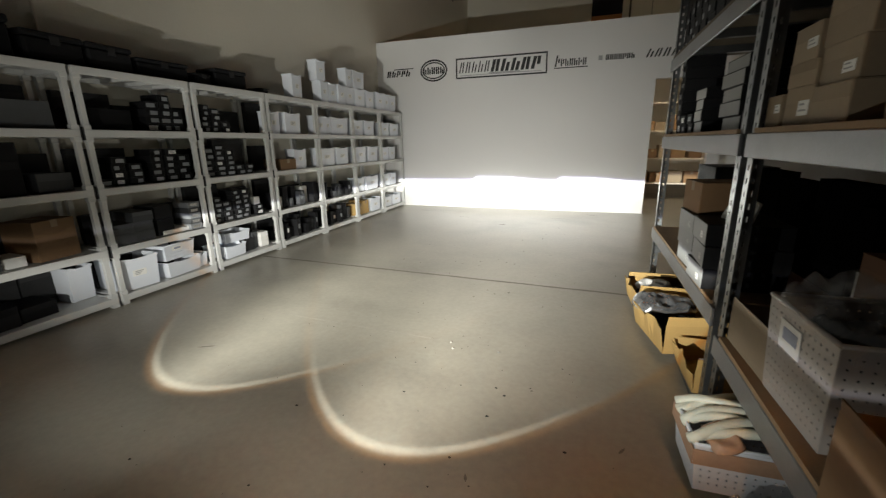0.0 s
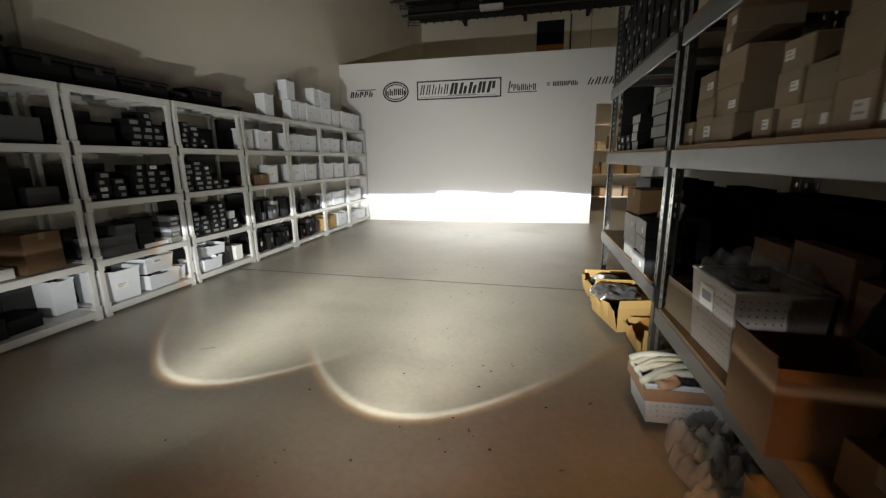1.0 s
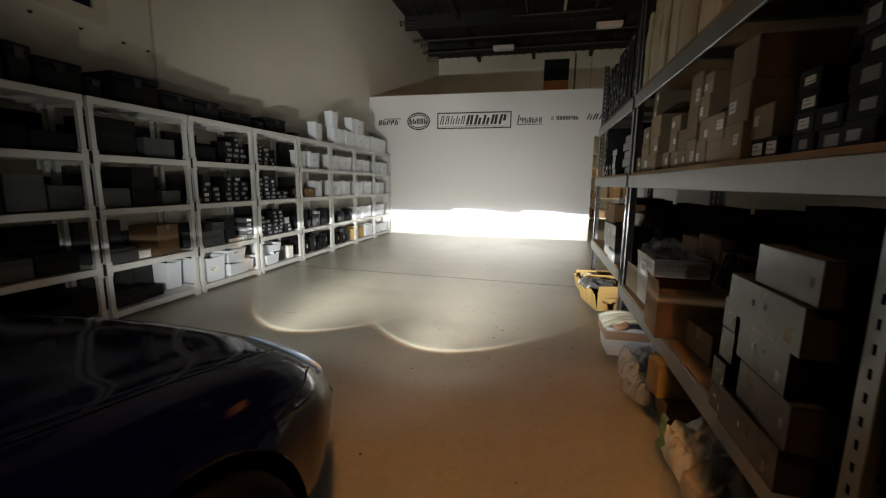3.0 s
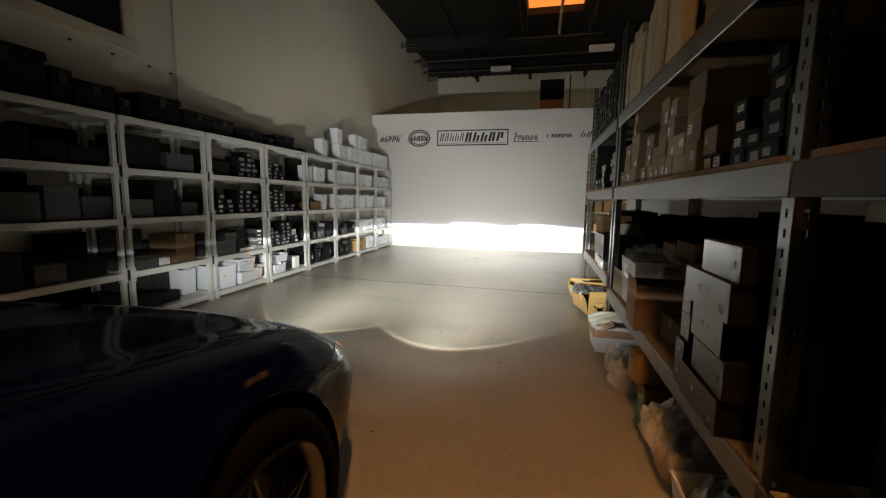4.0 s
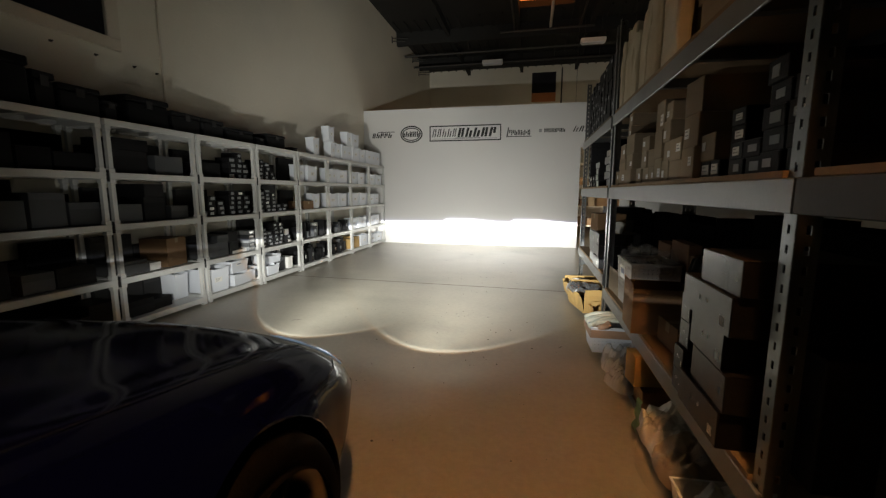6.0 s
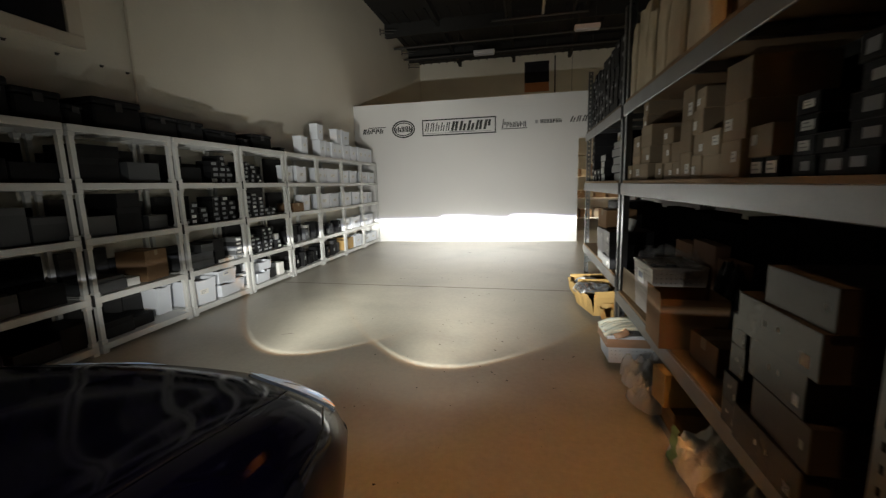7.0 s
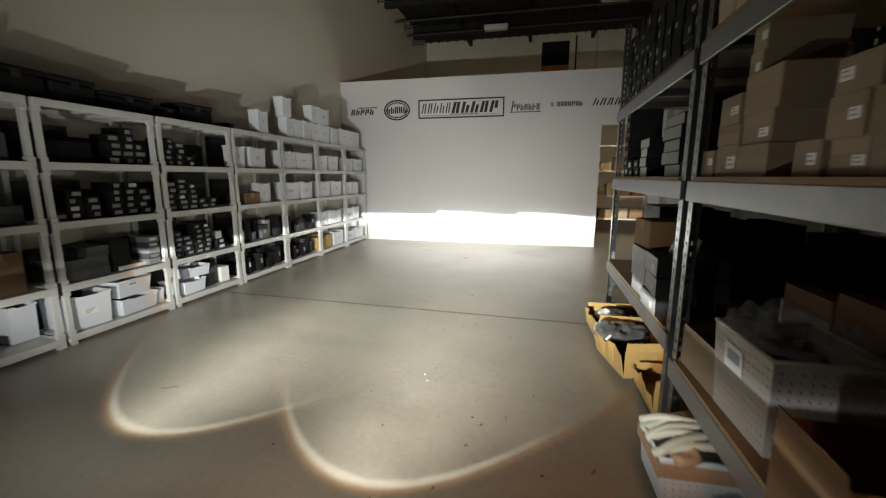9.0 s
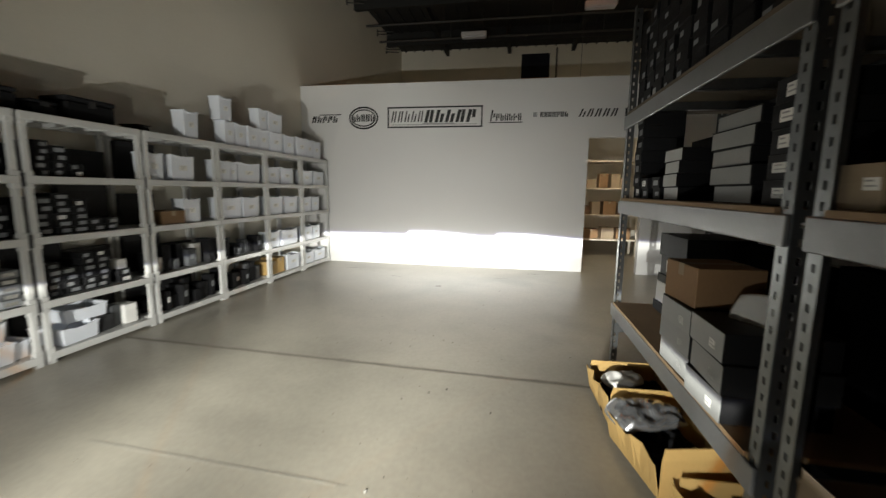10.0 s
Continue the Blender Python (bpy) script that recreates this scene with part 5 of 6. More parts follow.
def skin_patch(cx, cy, rx, ry, lift, turn=0.0, n=16, power=2.0, inner=0.0):
    """An oval patch that follows the body's skin, lifted by a little (lift(s), s from the middle to the rim)."""
    bm = bmesh.new()
    rings = []
    for j in range(n + 1):
        s = inner + (1 - inner) * j / n
        ring = []
        for k in range(36):
            a = 2 * math.pi * k / 36
            c, q = math.cos(a), math.sin(a)
            u = math.copysign(abs(c) ** (2 / power), c) * rx * s
            v = math.copysign(abs(q) ** (2 / power), q) * ry * s
            x = cx + u * math.cos(turn) - v * math.sin(turn)
            y = cy + u * math.sin(turn) + v * math.cos(turn)
            # past the nose the patch folds back along the edge of the skin
            y = min(y, -0.005)
            while abs(x) > 0.95 * curve(WIDTH, y):
                y -= 0.004
            ring.append(bm.verts.new((x, y, top_at(x, y) + lift(s))))
        rings.append(ring)
    for r0, r1 in zip(rings, rings[1:]):
        for k in range(36):
            bm.faces.new((r0[k], r0[(k + 1) % 36], r1[(k + 1) % 36], r1[k]))
    return bm


def strip(points, width, lift=0.002):
    """A narrow strip along the body's skin: a shut line."""
    bm = bmesh.new()
    prev = None
    for (x0, y0), (x1, y1) in zip(points, points[1:]):
        for s in (0.0, 0.25, 0.5, 0.75, 1.0):
            x, y = x0 + (x1 - x0) * s, y0 + (y1 - y0) * s
            d = Vector((x1 - x0, y1 - y0)).normalized() * width / 2
            pair = [bm.verts.new((x - d.y * q, y + d.x * q, top_at(x - d.y * q, y + d.x * q) + lift)) for q in (-1, 1)]
            if prev:
                bm.faces.new((prev[0], prev[1], pair[1], pair[0]))
            prev = pair
    return bm


car = thing("car", "dark navy low sports car with lit headlamps and bronze mesh wheels", "car")
SEAM = ((0.50, -0.27), (0.60, -0.32), (0.655, -0.365), (0.69, -0.42), (0.74, -0.50), (0.78, -0.60), (0.80, -0.70), (0.86, -0.75))


def on_bumper(c):
    """Whether a point of the skin lies on the front bumper, outside the seam behind the headlamp."""
    x = abs(c.x)
    if c.y < -0.75 or x < SEAM[0][0]:
        return c.y > -0.085 or (c.y > -0.5 and c.z < 0.42)
    for (x0, y0), (x1, y1) in zip(SEAM, SEAM[1:]):
        if x0 <= x <= x1:
            return c.y > y0 + (y1 - y0) * (x - x0) / (x1 - x0)
    return c.y > -0.75


def body_piece(bumper):
    bm = body_bm()
    bm.faces.ensure_lookup_table()
    gone = [f for f in bm.faces if on_bumper(f.calc_center_median()) != bumper]
    bmesh.ops.delete(bm, geom=gone, context="FACES")
    return bm


part("body", body_piece(False), M_PAINT, car, "dusty dark navy paint", smooth=True)
part("front_bumper", body_piece(True), M_BUMPER, car, "polished dark navy bumper", smooth=True)

# cabin
cab = [(-1.50, 0.30, 0.72, 0.865), (-1.75, 0.9, 0.70, 1.02), (-2.05, 1.0, 0.66, 1.19), (-2.35, 1.0, 0.60, 1.27), (-2.7, 1.0, 0.58, 1.28), (-3.1, 1.0, 0.58, 1.20), (-3.5, 1.0, 0.55, 1.06), (-3.85, 0.8, 0.5, 0.90)]
bm = bmesh.new()
rows = []
for y, _, w, z in cab:
    rows.append([bm.verts.new((x * w, y, zz)) for x, zz in ((-1.16, 0.80), (-1.08, max(0.82, z - 0.12)), (-0.86, z - 0.03), (0, z), (0.86, z - 0.03), (1.08, max(0.82, z - 0.12)), (1.16, 0.80))])
for r0, r1 in zip(rows, rows[1:]):
    for i in range(6):
        bm.faces.new((r0[i], r1[i], r1[i + 1], r0[i + 1]))
part("cabin_glass", bm, M_DARKGLASS, car, "dark cabin glass", smooth=True)
bm = bmesh.new()
rows = []
for y, w, z in ((-2.2, 0.60, 1.245), (-2.5, 0.57, 1.29), (-2.9, 0.56, 1.26), (-3.2, 0.54, 1.19)):
    rows.append([bm.verts.new((x * w, y, zz + 0.006)) for x, zz in ((-0.9, z - 0.04), (-0.5, z - 0.004), (0, z), (0.5, z - 0.004), (0.9, z - 0.04))])
for r0, r1 in zip(rows, rows[1:]):
    for i in range(4):
        bm.faces.new((r0[i], r1[i], r1[i + 1], r0[i + 1]))
part("roof", bm, M_PAINT, car, smooth=True)

# bonnet shut lines, headlamps, bumper seams, arch liners
for s in (-1, 1):
    part("shut_line", strip([(s * 0.43, -0.275), (s * 0.52, -0.335), (s * 0.58, -0.46), (s * 0.62, -0.70), (s * 0.63, -1.0), (s * 0.60, -1.45)], 0.004), M_TRIM, car, "black shut line")
    part("bumper_seam", strip([(s * 0.660, -0.355), (s * 0.695, -0.42), (s * 0.745, -0.50), (s * 0.778, -0.60), (s * 0.80, -0.70)], 0.004), M_TRIM, car, "black bumper seam")
    turn = -s * 0.38
    lx, ly = 0.452, -0.188
    lamp = part("headlamp", skin_patch(s * lx, ly, 0.246, 0.090, lambda q: 0.006, turn, power=2.3), M_BOWL, car, "headlamp bowl glowing bluish white")
    part("lens", skin_patch(s * lx, ly, 0.248, 0.092, lambda q: 0.0115 + 0.008 * (1 - q * q), turn, power=2.3), M_LENS, lamp, "clear headlamp lens", smooth=True).visible_shadow = False
    part("seal", skin_patch(s * lx, ly, 0.252, 0.096, lambda q: 0.008, turn, n=2, inner=0.968, power=2.3), M_TRIM, lamp, "black rubber seal")
    part("bulb", skin_patch(s * 0.535, -0.200, 0.036, 0.042, lambda q: 0.0075 + 0.003 * (1 - q * q), turn, n=6), M_LAMPGLOW, lamp, "lit projector", smooth=True)
    part("reflector", skin_patch(s * 0.335, -0.145, 0.085, 0.050, lambda q: 0.0075 + 0.002 * q * q, turn, n=6), M_LOWBOWL, lamp, "side reflector with a faint glow of its own", smooth=True)
    part("bezel", skin_patch(s * 0.535, -0.200, 0.058, 0.066, lambda q: 0.0100 + 0.002 * math.sin(math.pi * q), turn, n=4, inner=0.72), M_BOWL, lamp, "self-glowing ring round the projector", smooth=True)
    part("divider", skin_patch(s * 0.455, -0.215, 0.017, 0.036, lambda q: 0.0098, turn - s * 0.35, n=3), M_TRIM, lamp, "dark web between the two bowls")
    part("indicator", skin_patch(s * 0.628, -0.268, 0.022, 0.016, lambda q: 0.0125 + 0.001 * (1 - q * q), turn + s * 0.6, n=4), M_AMBER, lamp, "amber indicator", smooth=True)
    part("end_trim", skin_patch(s * 0.672, -0.305, 0.010, 0.046, lambda q: 0.0130, turn - s * 0.25, n=3), M_TRIM, lamp, "black trim at the lamp's tail")
    for hub in (HUB_Y, REAR_Y):
        bm = bmesh.new()
        r0, r1 = [], []
        for k in range(25):
            a = -0.4 + (math.pi + 0.8) * k / 24
            r0.append(bm.verts.new((s * 0.828, hub + 0.361 * math.cos(a), HUB_Z + 0.361 * math.sin(a))))
            r1.append(bm.verts.new((s * 0.52, hub + 0.361 * math.cos(a), HUB_Z + 0.361 * math.sin(a))))
        for k in range(24):
            bm.faces.new((r0[k], r0[k + 1], r1[k + 1], r1[k]))
        bm.faces.new(r1)
        part("arch_liner", bm, M_TRIM, car, "black arch liner")
part("underbody", box_bm(-0.50, 0.50, -LENGTH + 0.3, -0.30, 0.14, 0.30), M_TRIM, car, "black underbody")
part("front_grille", box_bm(-0.34, 0.34, -0.06, 0.004, 0.22, 0.32, bevel=0.01), M_TRIM, car, "black bumper intake")


def wheel(x, y, s):
    """Tyre, stepped rim and thin crossing spokes; s is the outer side."""
    w = part("wheel", lathe(bmesh.new(), [(0.245, 0.02 * s), (0.25, 0.0), (0.262, 0.006 * s), (0.30, 0.004 * s), (0.318, -0.02 * s), (0.325, -0.06 * s), (0.325, -0.18 * s), (0.315, -0.21 * s), (0.25, -0.225 * s)], (0, 0, 0), "x", 56), M_TYRE, car, "black low-profile tyre", smooth=True)
    w.location = (x, y, HUB_Z)
    part("rim", lathe(bmesh.new(), [(0.252, 0.001 * s), (0.246, -0.003 * s), (0.240, -0.004 * s), (0.234, -0.02 * s), (0.226, -0.028 * s), (0.222, -0.05 * s), (0.224, -0.2 * s)], (0, 0, 0), "x", 56), M_GOLD, w, "bronze rim with a stepped lip", smooth=True)
    part("brake_disc", lathe(bmesh.new(), [(0.165, -0.12 * s), (0.165, -0.11 * s), (0.06, -0.11 * s)], (0, 0, 0), "x", 40), M_STEELDARK, w, "dark brake disc")
    part("hub", lathe(bmesh.new(), [(0.001, -0.014 * s), (0.04, -0.016 * s), (0.05, -0.03 * s), (0.055, -0.10 * s)], (0, 0, 0), "x", 30), M_GOLD, w, smooth=True)
    for k in range(20):
        a = 2 * math.pi * (k // 2) / 10
        b = a + (0.33 if k % 2 else -0.33)
        bm = bmesh.new()
        tube(bm, [(-0.030 * s, 0.045 * math.cos(a), 0.045 * math.sin(a)), (-0.030 * s, 0.13 * math.cos((a + b) / 2), 0.13 * math.sin((a + b) / 2)), (-0.036 * s, 0.226 * math.cos(b), 0.226 * math.sin(b))], 0.005, 6)
        part("spoke", bm, M_GOLD, w)
    return w


for s in (-1, 1):
    wheel(s * 0.852, HUB_Y, s)
    wheel(s * 0.85, REAR_Y, s)
car.matrix_basis = pose(CX, CY, 0, 0, 0, -2.31)

# ---- signs on the partition: plain shapes ----
def sign(name, label, pieces, mat=None):
    """Flat printed shapes on the partition. pieces: bmesh builders in the wall's own x and z."""
    s = thing(name, label, "sign", "printed signs")
    for nm, bm, m in pieces:
        part(nm, bm, m, s)
    return s


def bar(x0, x1, z0, z1, slant=0.0, depth=0.004):
    """A flat slanted bar on the wall."""
    bm = bmesh.new()
    v = []
    for y in (YP - depth, YP - 0.0005):
        v.append([bm.verts.new((x, y, z)) for x, z in ((x0, z0), (x1, z0), (x1 + slant, z1), (x0 + slant, z1))])
    bm.faces.new(v[0])
    bm.faces.new(v[1][::-1])
    for k in range(4):
        bm.faces.new((v[0][k], v[1][k], v[1][(k + 1) % 4], v[0][(k + 1) % 4]))
    return bm


def oval_ring(cx, cz, rx, rz, thick, depth=0.004, n=48):
    bm = bmesh.new()
    rings = []
    for sx, sz, y in ((rx, rz, YP - 0.0005), (rx, rz, YP - depth), (rx - thick, rz - thick, YP - depth), (rx - thick, rz - thick, YP - 0.0005)):
        rings.append([bm.verts.new((cx + sx * math.cos(2 * math.pi * k / n), y, cz + sz * math.sin(2 * math.pi * k / n))) for k in range(n)])
    for r0, r1 in zip(rings, rings[1:]):
        for k in range(n):
            bm.faces.new((r0[k], r0[(k + 1) % n], r1[(k + 1) % n], r1[k]))
    return bm


def glyphs(x0, x1, z0, z1, n, slant, fill, mat, seed):
    """A word drawn as a row of plain upright bars, two to a letter, of uneven height."""
    r = random.Random(seed)
    out = []
    pitch = (x1 - x0) / n
    t = pitch * (0.12 + 0.26 * fill)
    h = z1 - z0
    for k in range(n):
        a = x0 + pitch * k
        low = r.choice((0.0, 0.0, 0.35))
        out.append(("mark", bar(a, a + t, z0, z1, slant), mat))
        out.append(("mark", bar(a + pitch * 0.46 + slant * low, a + pitch * 0.46 + t + slant * low, z0 + h * low, z0 + h * r.choice((1.0, 0.7)), slant * (0.7 - low)), mat))
    return out


sign("company_sign", "framed black sign of thin and bold slanted bars", [
    ("frame", bar(-2.36, -0.74, 2.665, 2.69), M_INK), ("frame", bar(-2.36, -0.74, 2.345, 2.37), M_INK),
    ("frame", bar(-2.36, -2.335, 2.3695, 2.6655), M_INK), ("frame", bar(-0.765, -0.74, 2.3695, 2.6655), M_INK),
    ("strap_line", bar(-2.28, -0.84, 2.392, 2.402), M_GREYINK), ("strap_line", bar(-1.75, -1.2, 2.406, 2.422), M_GREYINK)]
    + glyphs(-2.30, -1.72, 2.44, 2.62, 5, 0.04, 0.26, M_INK, 1) + glyphs(-1.72, -0.84, 2.43, 2.63, 5, 0.05, 0.75, M_INK, 2))
sign("maker_sign", "short bold black sign with an overline", glyphs(-3.75, -3.26, 2.45, 2.56, 5, 0.03, 0.7, M_INK, 3) + [("overline", bar(-3.6, -3.2, 2.575, 2.59), M_INK)])
sign("oval_sign", "black double oval sign with bold bars", [("ring", oval_ring(-2.79, 2.52, 0.265, 0.19, 0.028), M_INK), ("ring", oval_ring(-2.79, 2.52, 0.22, 0.145, 0.02), M_INK)]
     + glyphs(-3.0, -2.58, 2.46, 2.58, 5, 0.0, 0.8, M_INK, 4))
sign("maker_sign", "black underlined sign with a tall first letter", [("underline", bar(-0.63, -0.09, 2.405, 2.42), M_INK)] + glyphs(-0.62, -0.53, 2.43, 2.61, 1, 0.03, 0.6, M_INK, 5) + glyphs(-0.52, -0.10, 2.44, 2.55, 6, 0.0, 0.7, M_INK, 6))
sign("maker_sign", "small bold black sign with a pale emblem", [("emblem", bar(0.07, 0.13, 2.49, 2.56), M_GREYINK)] + glyphs(0.18, 0.62, 2.485, 2.565, 7, 0.0, 0.8, M_INK, 7))
sign("maker_sign", "thin slanted black sign", glyphs(0.77, 1.36, 2.48, 2.60, 5, 0.05, 0.35, M_INK, 8))
sign("maker_sign", "black sign half hidden by the rack", glyphs(1.46, 1.9, 2.48, 2.60, 4, 0.0, 0.6, M_INK, 9))

# ---- rear of the hall ----
w1 = thing("wall_poster", "dark framed poster with an orange-brown foot on the rear wall", "poster")
part("picture", box_bm(-0.16, 0.68, YB - 0.03, YB - 0.002, 4.75, 5.45), M_DARKGLASS, w1)
part("foot", box_bm(-0.16, 0.68, YB - 0.032, YB - 0.004, 4.44, 4.745), M_RUST, w1, "orange-brown strip")
cd = thing("conduit", "thin dark conduit running up the rear wall", "conduit")
part("pipe", tube(bmesh.new(), [(0.88, YB - 0.03, 3.2), (0.88, YB - 0.03, ZC - 0.1)], 0.025), M_STEELDARK, cd)
for x, y, z in ((-1.30, 11.1, 4.97), (-2.15, 6.2, 5.3), (1.35, 9.8, 4.95)):
    l = thing("ceiling_light", "unlit white strip light hanging from the roof", "ceiling light", "unlit strip lights")
    part("housing", box_bm(-0.30, 0.30, -0.09, 0.09, 0.0, 0.10, bevel=0.012), M_PART, l)
    part("diffuser", box_bm(-0.28, 0.28, -0.075, 0.075, -0.03, -0.001, bevel=0.008), M_BIN, l)
    for sx in (-0.2, 0.2):
        part("hanger", tube(bmesh.new(), [(sx, 0, 0.101), (sx, 0, ZC - 0.02 - z)], 0.004, 6), M_STEELDARK, l)
    l.matrix_basis = pose(x, y, z)
for y, z in ((10.9, 5.27), (11.9, 5.24)):
    p = thing("roof_pipe", "dark pipe running across under the roof", "pipe", "roof pipes")
    part("pipe", tube(bmesh.new(), [(XW + 0.01, y, z), (XE - 0.01, y, z)], 0.03), M_STEELDARK, p)
    for x in (-2.0, 0.5, 1.8):
        part("hanger", tube(bmesh.new(), [(x, y, z + 0.03), (x, y, ZC - 0.02)], 0.008, 6), M_STEELDARK, p)

fr = thing("skylight_frame", "steel bars hanging under the skylight", "frame")
for a, b, rad, mt in (((-1.0, 9.97, 5.42), (1.4, 9.97, 5.42), 0.03, M_STEELDARK), ((-0.62, 7.0, 5.46), (-0.62, 9.9, 5.46), 0.025, M_STEELDARK), ((0.30, 7.2, 5.48), (0.30, 10.1, 5.48), 0.035, M_FRAMEWHITE), ((1.05, 7.0, 5.46), (1.05, 9.9, 5.46), 0.025, M_STEELDARK)):
    part("bar", tube(bmesh.new(), [a, b], rad), mt, fr)
for x in (-0.62, 1.05):
    part("hanger", tube(bmesh.new(), [(x, 9.97, 5.45), (x, 9.97, ZC)], 0.01, 6), M_STEELDARK, fr)
for y, z in ((9.75, 5.40), (11.75, 5.46), (12.5, 5.25)):
    br = thing("wall_bracket", "steel bracket carrying pipework off the side wall", "bracket", "wall brackets")
    for dz, end in ((0.0, 0.42), (-0.07, 0.34)):
        part("arm", tube(bmesh.new(), [(XW + 0.006, y, z + dz), (XW + end, y + 0.1, z + dz)], 0.012, 6), M_STEELDARK, br)
    part("plate", box_bm(XW + 0.001, XW + 0.006, y - 0.04, y + 0.04, z - 0.12, z + 0.05), M_STEELDARK, br)
# framed notice and conduit on the side wall
f = thing("wall_window", "cream framed dark window high on the side wall", "window")
part("pane", box_bm(XW + 0.003, XW + 0.015, 0.471, 1.599, 2.631, 3.604), M_DARKGLASS, f, "dark pane")
for a in ((0.36, 1.73, 2.525, 2.63), (0.36, 1.73, 3.605, 3.72), (0.36, 0.47, 2.631, 3.604), (1.60, 1.73, 2.631, 3.604)):
    part("frame", box_bm(XW + 0.003, XW + 0.04, a[0], a[1], a[2], a[3], bevel=0.006), M_FRAMEWHITE, f)
cd = thing("conduit", "thin conduit running up the side wall", "conduit")
part("pipe", tube(bmesh.new(), [(XW + 0.02, 2.18, 1.9), (XW + 0.02, 2.18, ZC - 0.05)], 0.012), M_FRAMEWHITE, cd)
for k, y in enumerate((1.14, 1.50, 1.87, 2.12)):
    h = thing("wall_hook", "small dark hook screwed to the wall", "hook", "wall hooks")
    part("plate", box_bm(XW + 0.001, XW + 0.006, y - 0.012, y + 0.012, 2.425, 2.445), M_STEELDARK, h)
    part("peg", tube(bmesh.new(), [(XW + 0.006, y, 2.435), (XW + 0.03, y, 2.435)], 0.006, 6), M_STEELDARK, h)

# room behind the doorway: a lit strip light and a rack of brown boxes
bl = thing("ceiling_light", "lit strip light hanging in the back room", "ceiling light")
part("housing", box_bm(0.7, 2.3, 8.62, 8.78, 2.72, 2.80, bevel=0.01), M_PART, bl)
part("tube", tube(bmesh.new(), [(0.75, 8.7, 2.69), (2.25, 8.7, 2.69)], 0.02, 10), M_TUBE, bl, "lit tube")
for x in (0.9, 2.1):
    part("hanger", tube(bmesh.new(), [(x, 8.7, 2.80), (x, 8.7, ZC - 0.01)], 0.004, 6), M_STEELDARK, bl)
bk = thing("back_rack", "pale steel rack seen through the doorway", "storage rack")
for x in (0.9, 2.3):
    for y in (9.6, 10.1):
        part("post", box_bm(x - 0.02, x + 0.02, y - 0.02, y + 0.02, 0, 2.4), M_FRAMEWHITE, bk)
for z in (0.35, 0.85, 1.4, 1.95):
    part("deck", box_bm(0.88, 2.32, 9.58, 10.12, z - 0.03, z), M_FRAMEWHITE, bk)
for z in (0.35, 0.85, 1.4):
    x = 0.98
    while x < 2.1:
        w = rng.uniform(0.16, 0.3)
        put_carton(pose(x + w / 2, 9.8, z + 0.001, 0, 0, -90 + rng.uniform(-4, 4)), w * 0.95, 0.3, rng.uniform(0.15, 0.3), rng.choice((M_CARD, M_CARDPALE, M_CARD)), "cardboard_box", "brown cardboard box in the back room", "boxes in the back room")
        x += w + rng.uniform(0.01, 0.06)

# ---- floor marks ----
bm = bmesh.new()
prev = None
for k in range(60):
    x = XS + 0.02 + k * 0.07
    y = 3.58 - 0.145 * (x - XS) / 4.0 + 0.006 * noise.noise(Vector((x * 3, 0, 0)))
    wd = 0.016 + 0.008 * noise.noise(Vector((x * 7, 5, 0)))
    pair = [bm.verts.new((x, y - wd, 0.002)), bm.verts.new((x, y + wd, 0.002))]
    if prev:
        bm.faces.new((prev[0], pair[0], pair[1], prev[1]))
    prev = pair
structure(part("floor_joint", bm, material("joint_filler", (0.20, 0.18, 0.15), 0.7, scale=9, fine=60, vary=0.3)), "dark filled joint across the concrete floor", "joint")
bm = bmesh.new()
prev = None
for k in range(26):
    x = -2.25 + k * 0.055
    y = 2.30 - 0.05 * k / 25 + 0.01 * noise.noise(Vector((x * 3, 9, 0)))
    pair = [bm.verts.new((x, y - 0.008, 0.002)), bm.verts.new((x, y + 0.008, 0.002))]
    if prev:
        bm.faces.new((prev[0], pair[0], pair[1], prev[1]))
    prev = pair
structure(part("floor_scratch", bm, material("pale_scuff", (0.39, 0.365, 0.31), 0.5, scale=9, fine=60, vary=0.3)), "pale scuffed line on the concrete floor", "scuff")
bm = bmesh.new()
r = random.Random(3)
M_CRUMB = material("dark_crumbs", (0.035, 0.03, 0.025), 0.8)
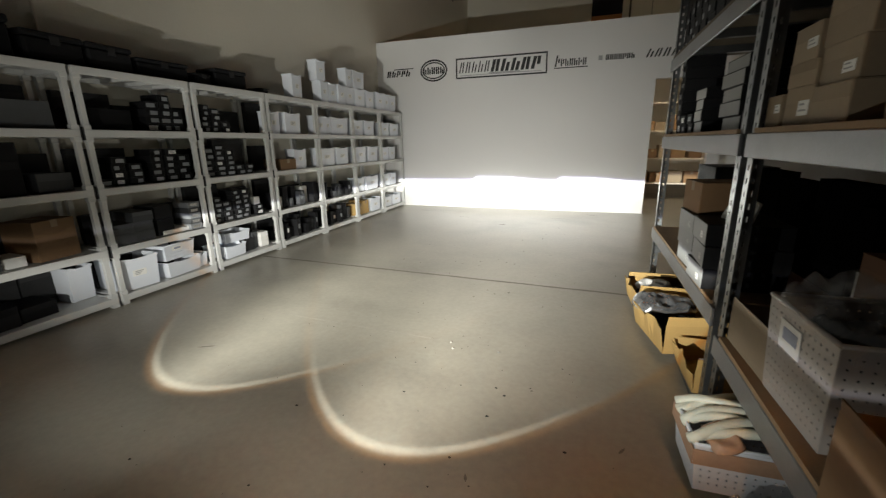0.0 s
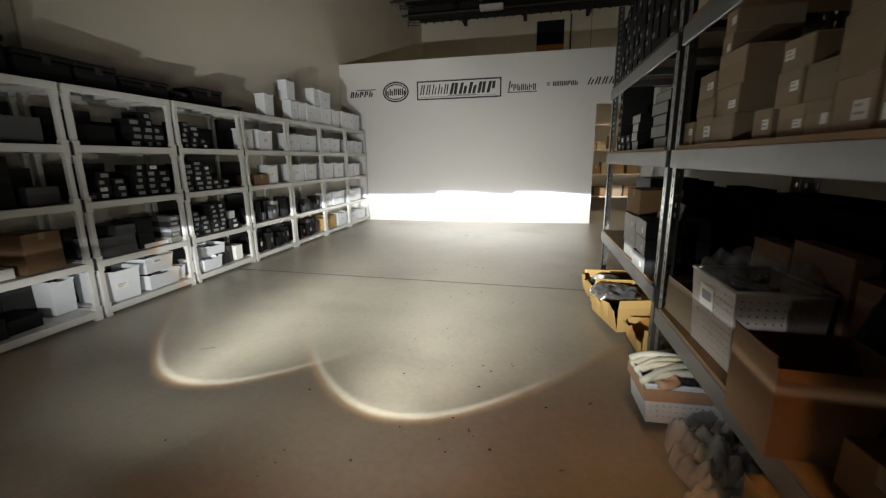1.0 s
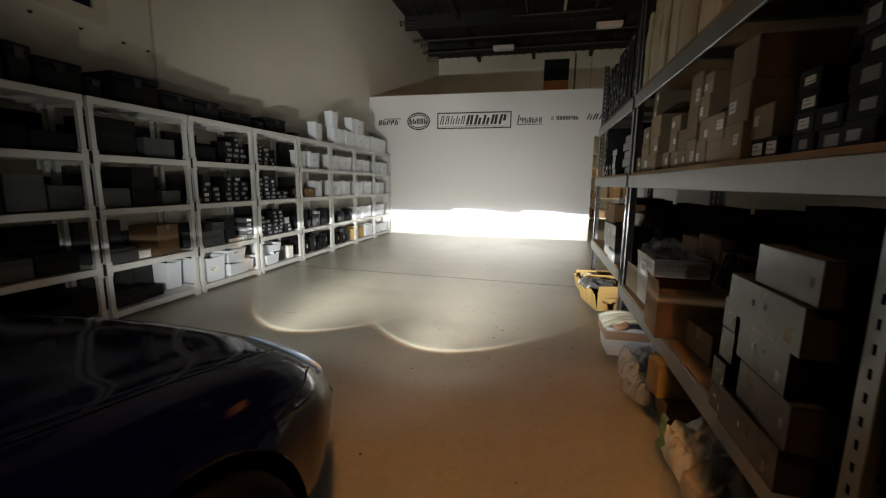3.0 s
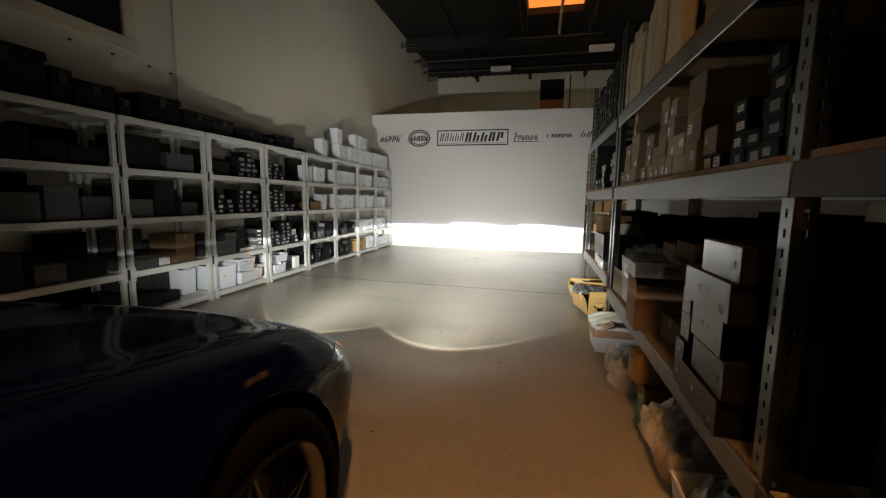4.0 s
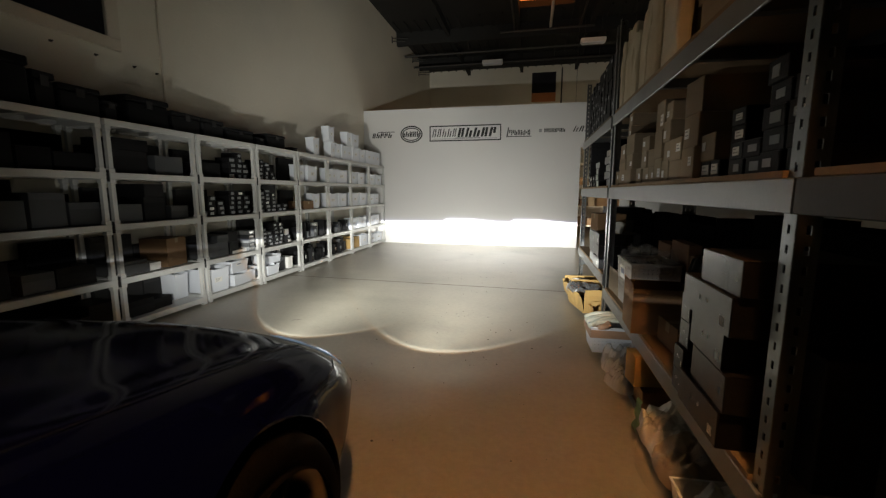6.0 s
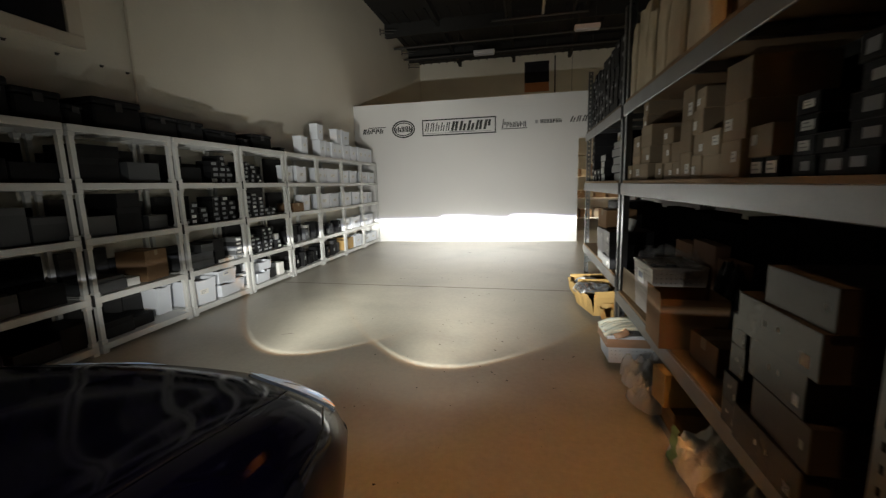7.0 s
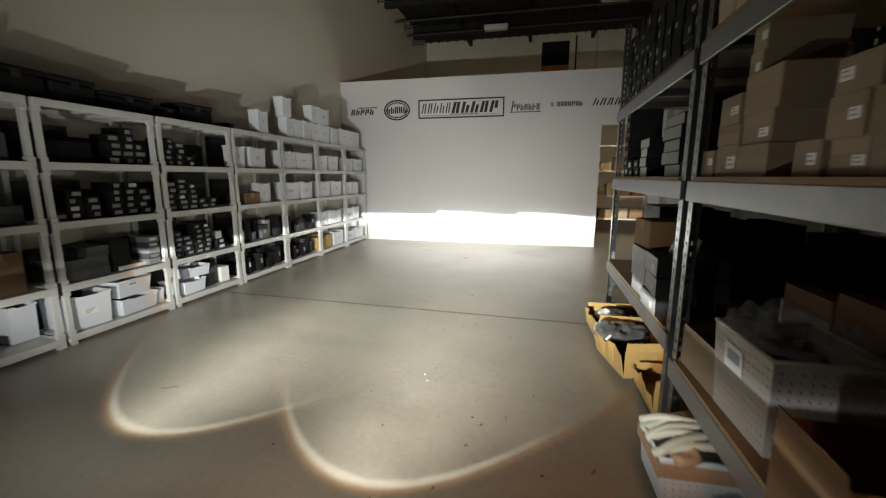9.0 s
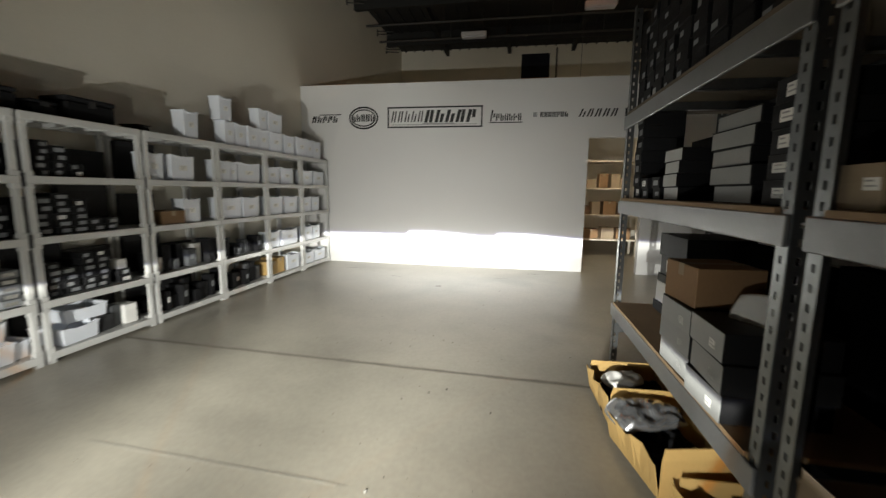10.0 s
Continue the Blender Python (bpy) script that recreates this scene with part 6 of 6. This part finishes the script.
for k in range(170):
    x, y = r.triangular(-2.4, 0.40, -0.5), r.triangular(-1.4, 6.2, 1.5)
    s = 0.0022 + 0.008 * r.random() ** 3
    vs = [bm.verts.new((x + s * r.uniform(0.5, 1.3) * math.cos(a), y + s * r.uniform(0.5, 1.3) * math.sin(a), 0.001)) for a in (0, 1.3, 2.5, 3.8, 5.1)]
    top = bm.verts.new((x, y, 0.002 + s * 0.4))
    for i in range(5):
        bm.faces.new((vs[i], vs[(i + 1) % 5], top))
tagged(part("floor_debris", bm, M_CRUMB), "dark crumbs and chips scattered on the floor", "debris", kind="stuff")
bm = bmesh.new()
for x, y, s in ((-0.735, 2.24, 0.015), (-0.42, 2.2, 0.016), (-0.70, 2.16, 0.009)):
    vs = [bm.verts.new((x + s * r.uniform(0.5, 1.2) * math.cos(a), y + s * r.uniform(0.4, 0.8) * math.sin(a), 0.001)) for a in (0, 0.9, 1.8, 2.7, 3.6, 4.5, 5.4)]
    top = bm.verts.new((x, y, 0.008))
    for i in range(7):
        bm.faces.new((vs[i], vs[(i + 1) % 7], top))
tagged(part("paper_scraps", bm, material("dull_paper_scraps", (0.30, 0.29, 0.26), 0.8)), "small white scraps lying on the floor", "debris", kind="stuff")

bm = bmesh.new()
r = random.Random(11)
for x, y, ln, wd, turn in ((-2.75, 7.1, 0.34, 0.02, 0.1), (-1.15, 6.1, 0.10, 0.05, 0.3), (0.15, 7.25, 0.22, 0.015, -0.2), (-0.35, 6.8, 0.3, 0.012, 0.2), (-1.9, 6.6, 0.2, 0.014, -0.1), (-2.2, 1.72, 0.12, 0.012, 0.5), (0.22, 1.55, 0.05, 0.012, 1.0), (-0.35, 1.22, 0.04, 0.010, 1.9), (0.05, 1.05, 0.03, 0.010, 0.4)):
    n = 10
    rows = []
    for k in range(n + 1):
        s = k / n * 2 - 1
        w = wd * (1 - s * s) * r.uniform(0.6, 1.3) + 0.001
        rows.append([bm.verts.new((x + math.cos(turn) * s * ln / 2 - math.sin(turn) * q * w, y + math.sin(turn) * s * ln / 2 + math.cos(turn) * q * w, 0.0015)) for q in (-0.5, 0.5)])
    for a, b in zip(rows, rows[1:]):
        bm.faces.new((a[0], b[0], b[1], a[1]))
tagged(part("floor_scuffs", bm, material("dark_scuff", (0.15, 0.135, 0.115), 0.6, scale=20, fine=90, vary=0.4)), "dark tyre scuffs and drag marks on the floor", "scuff", kind="stuff")
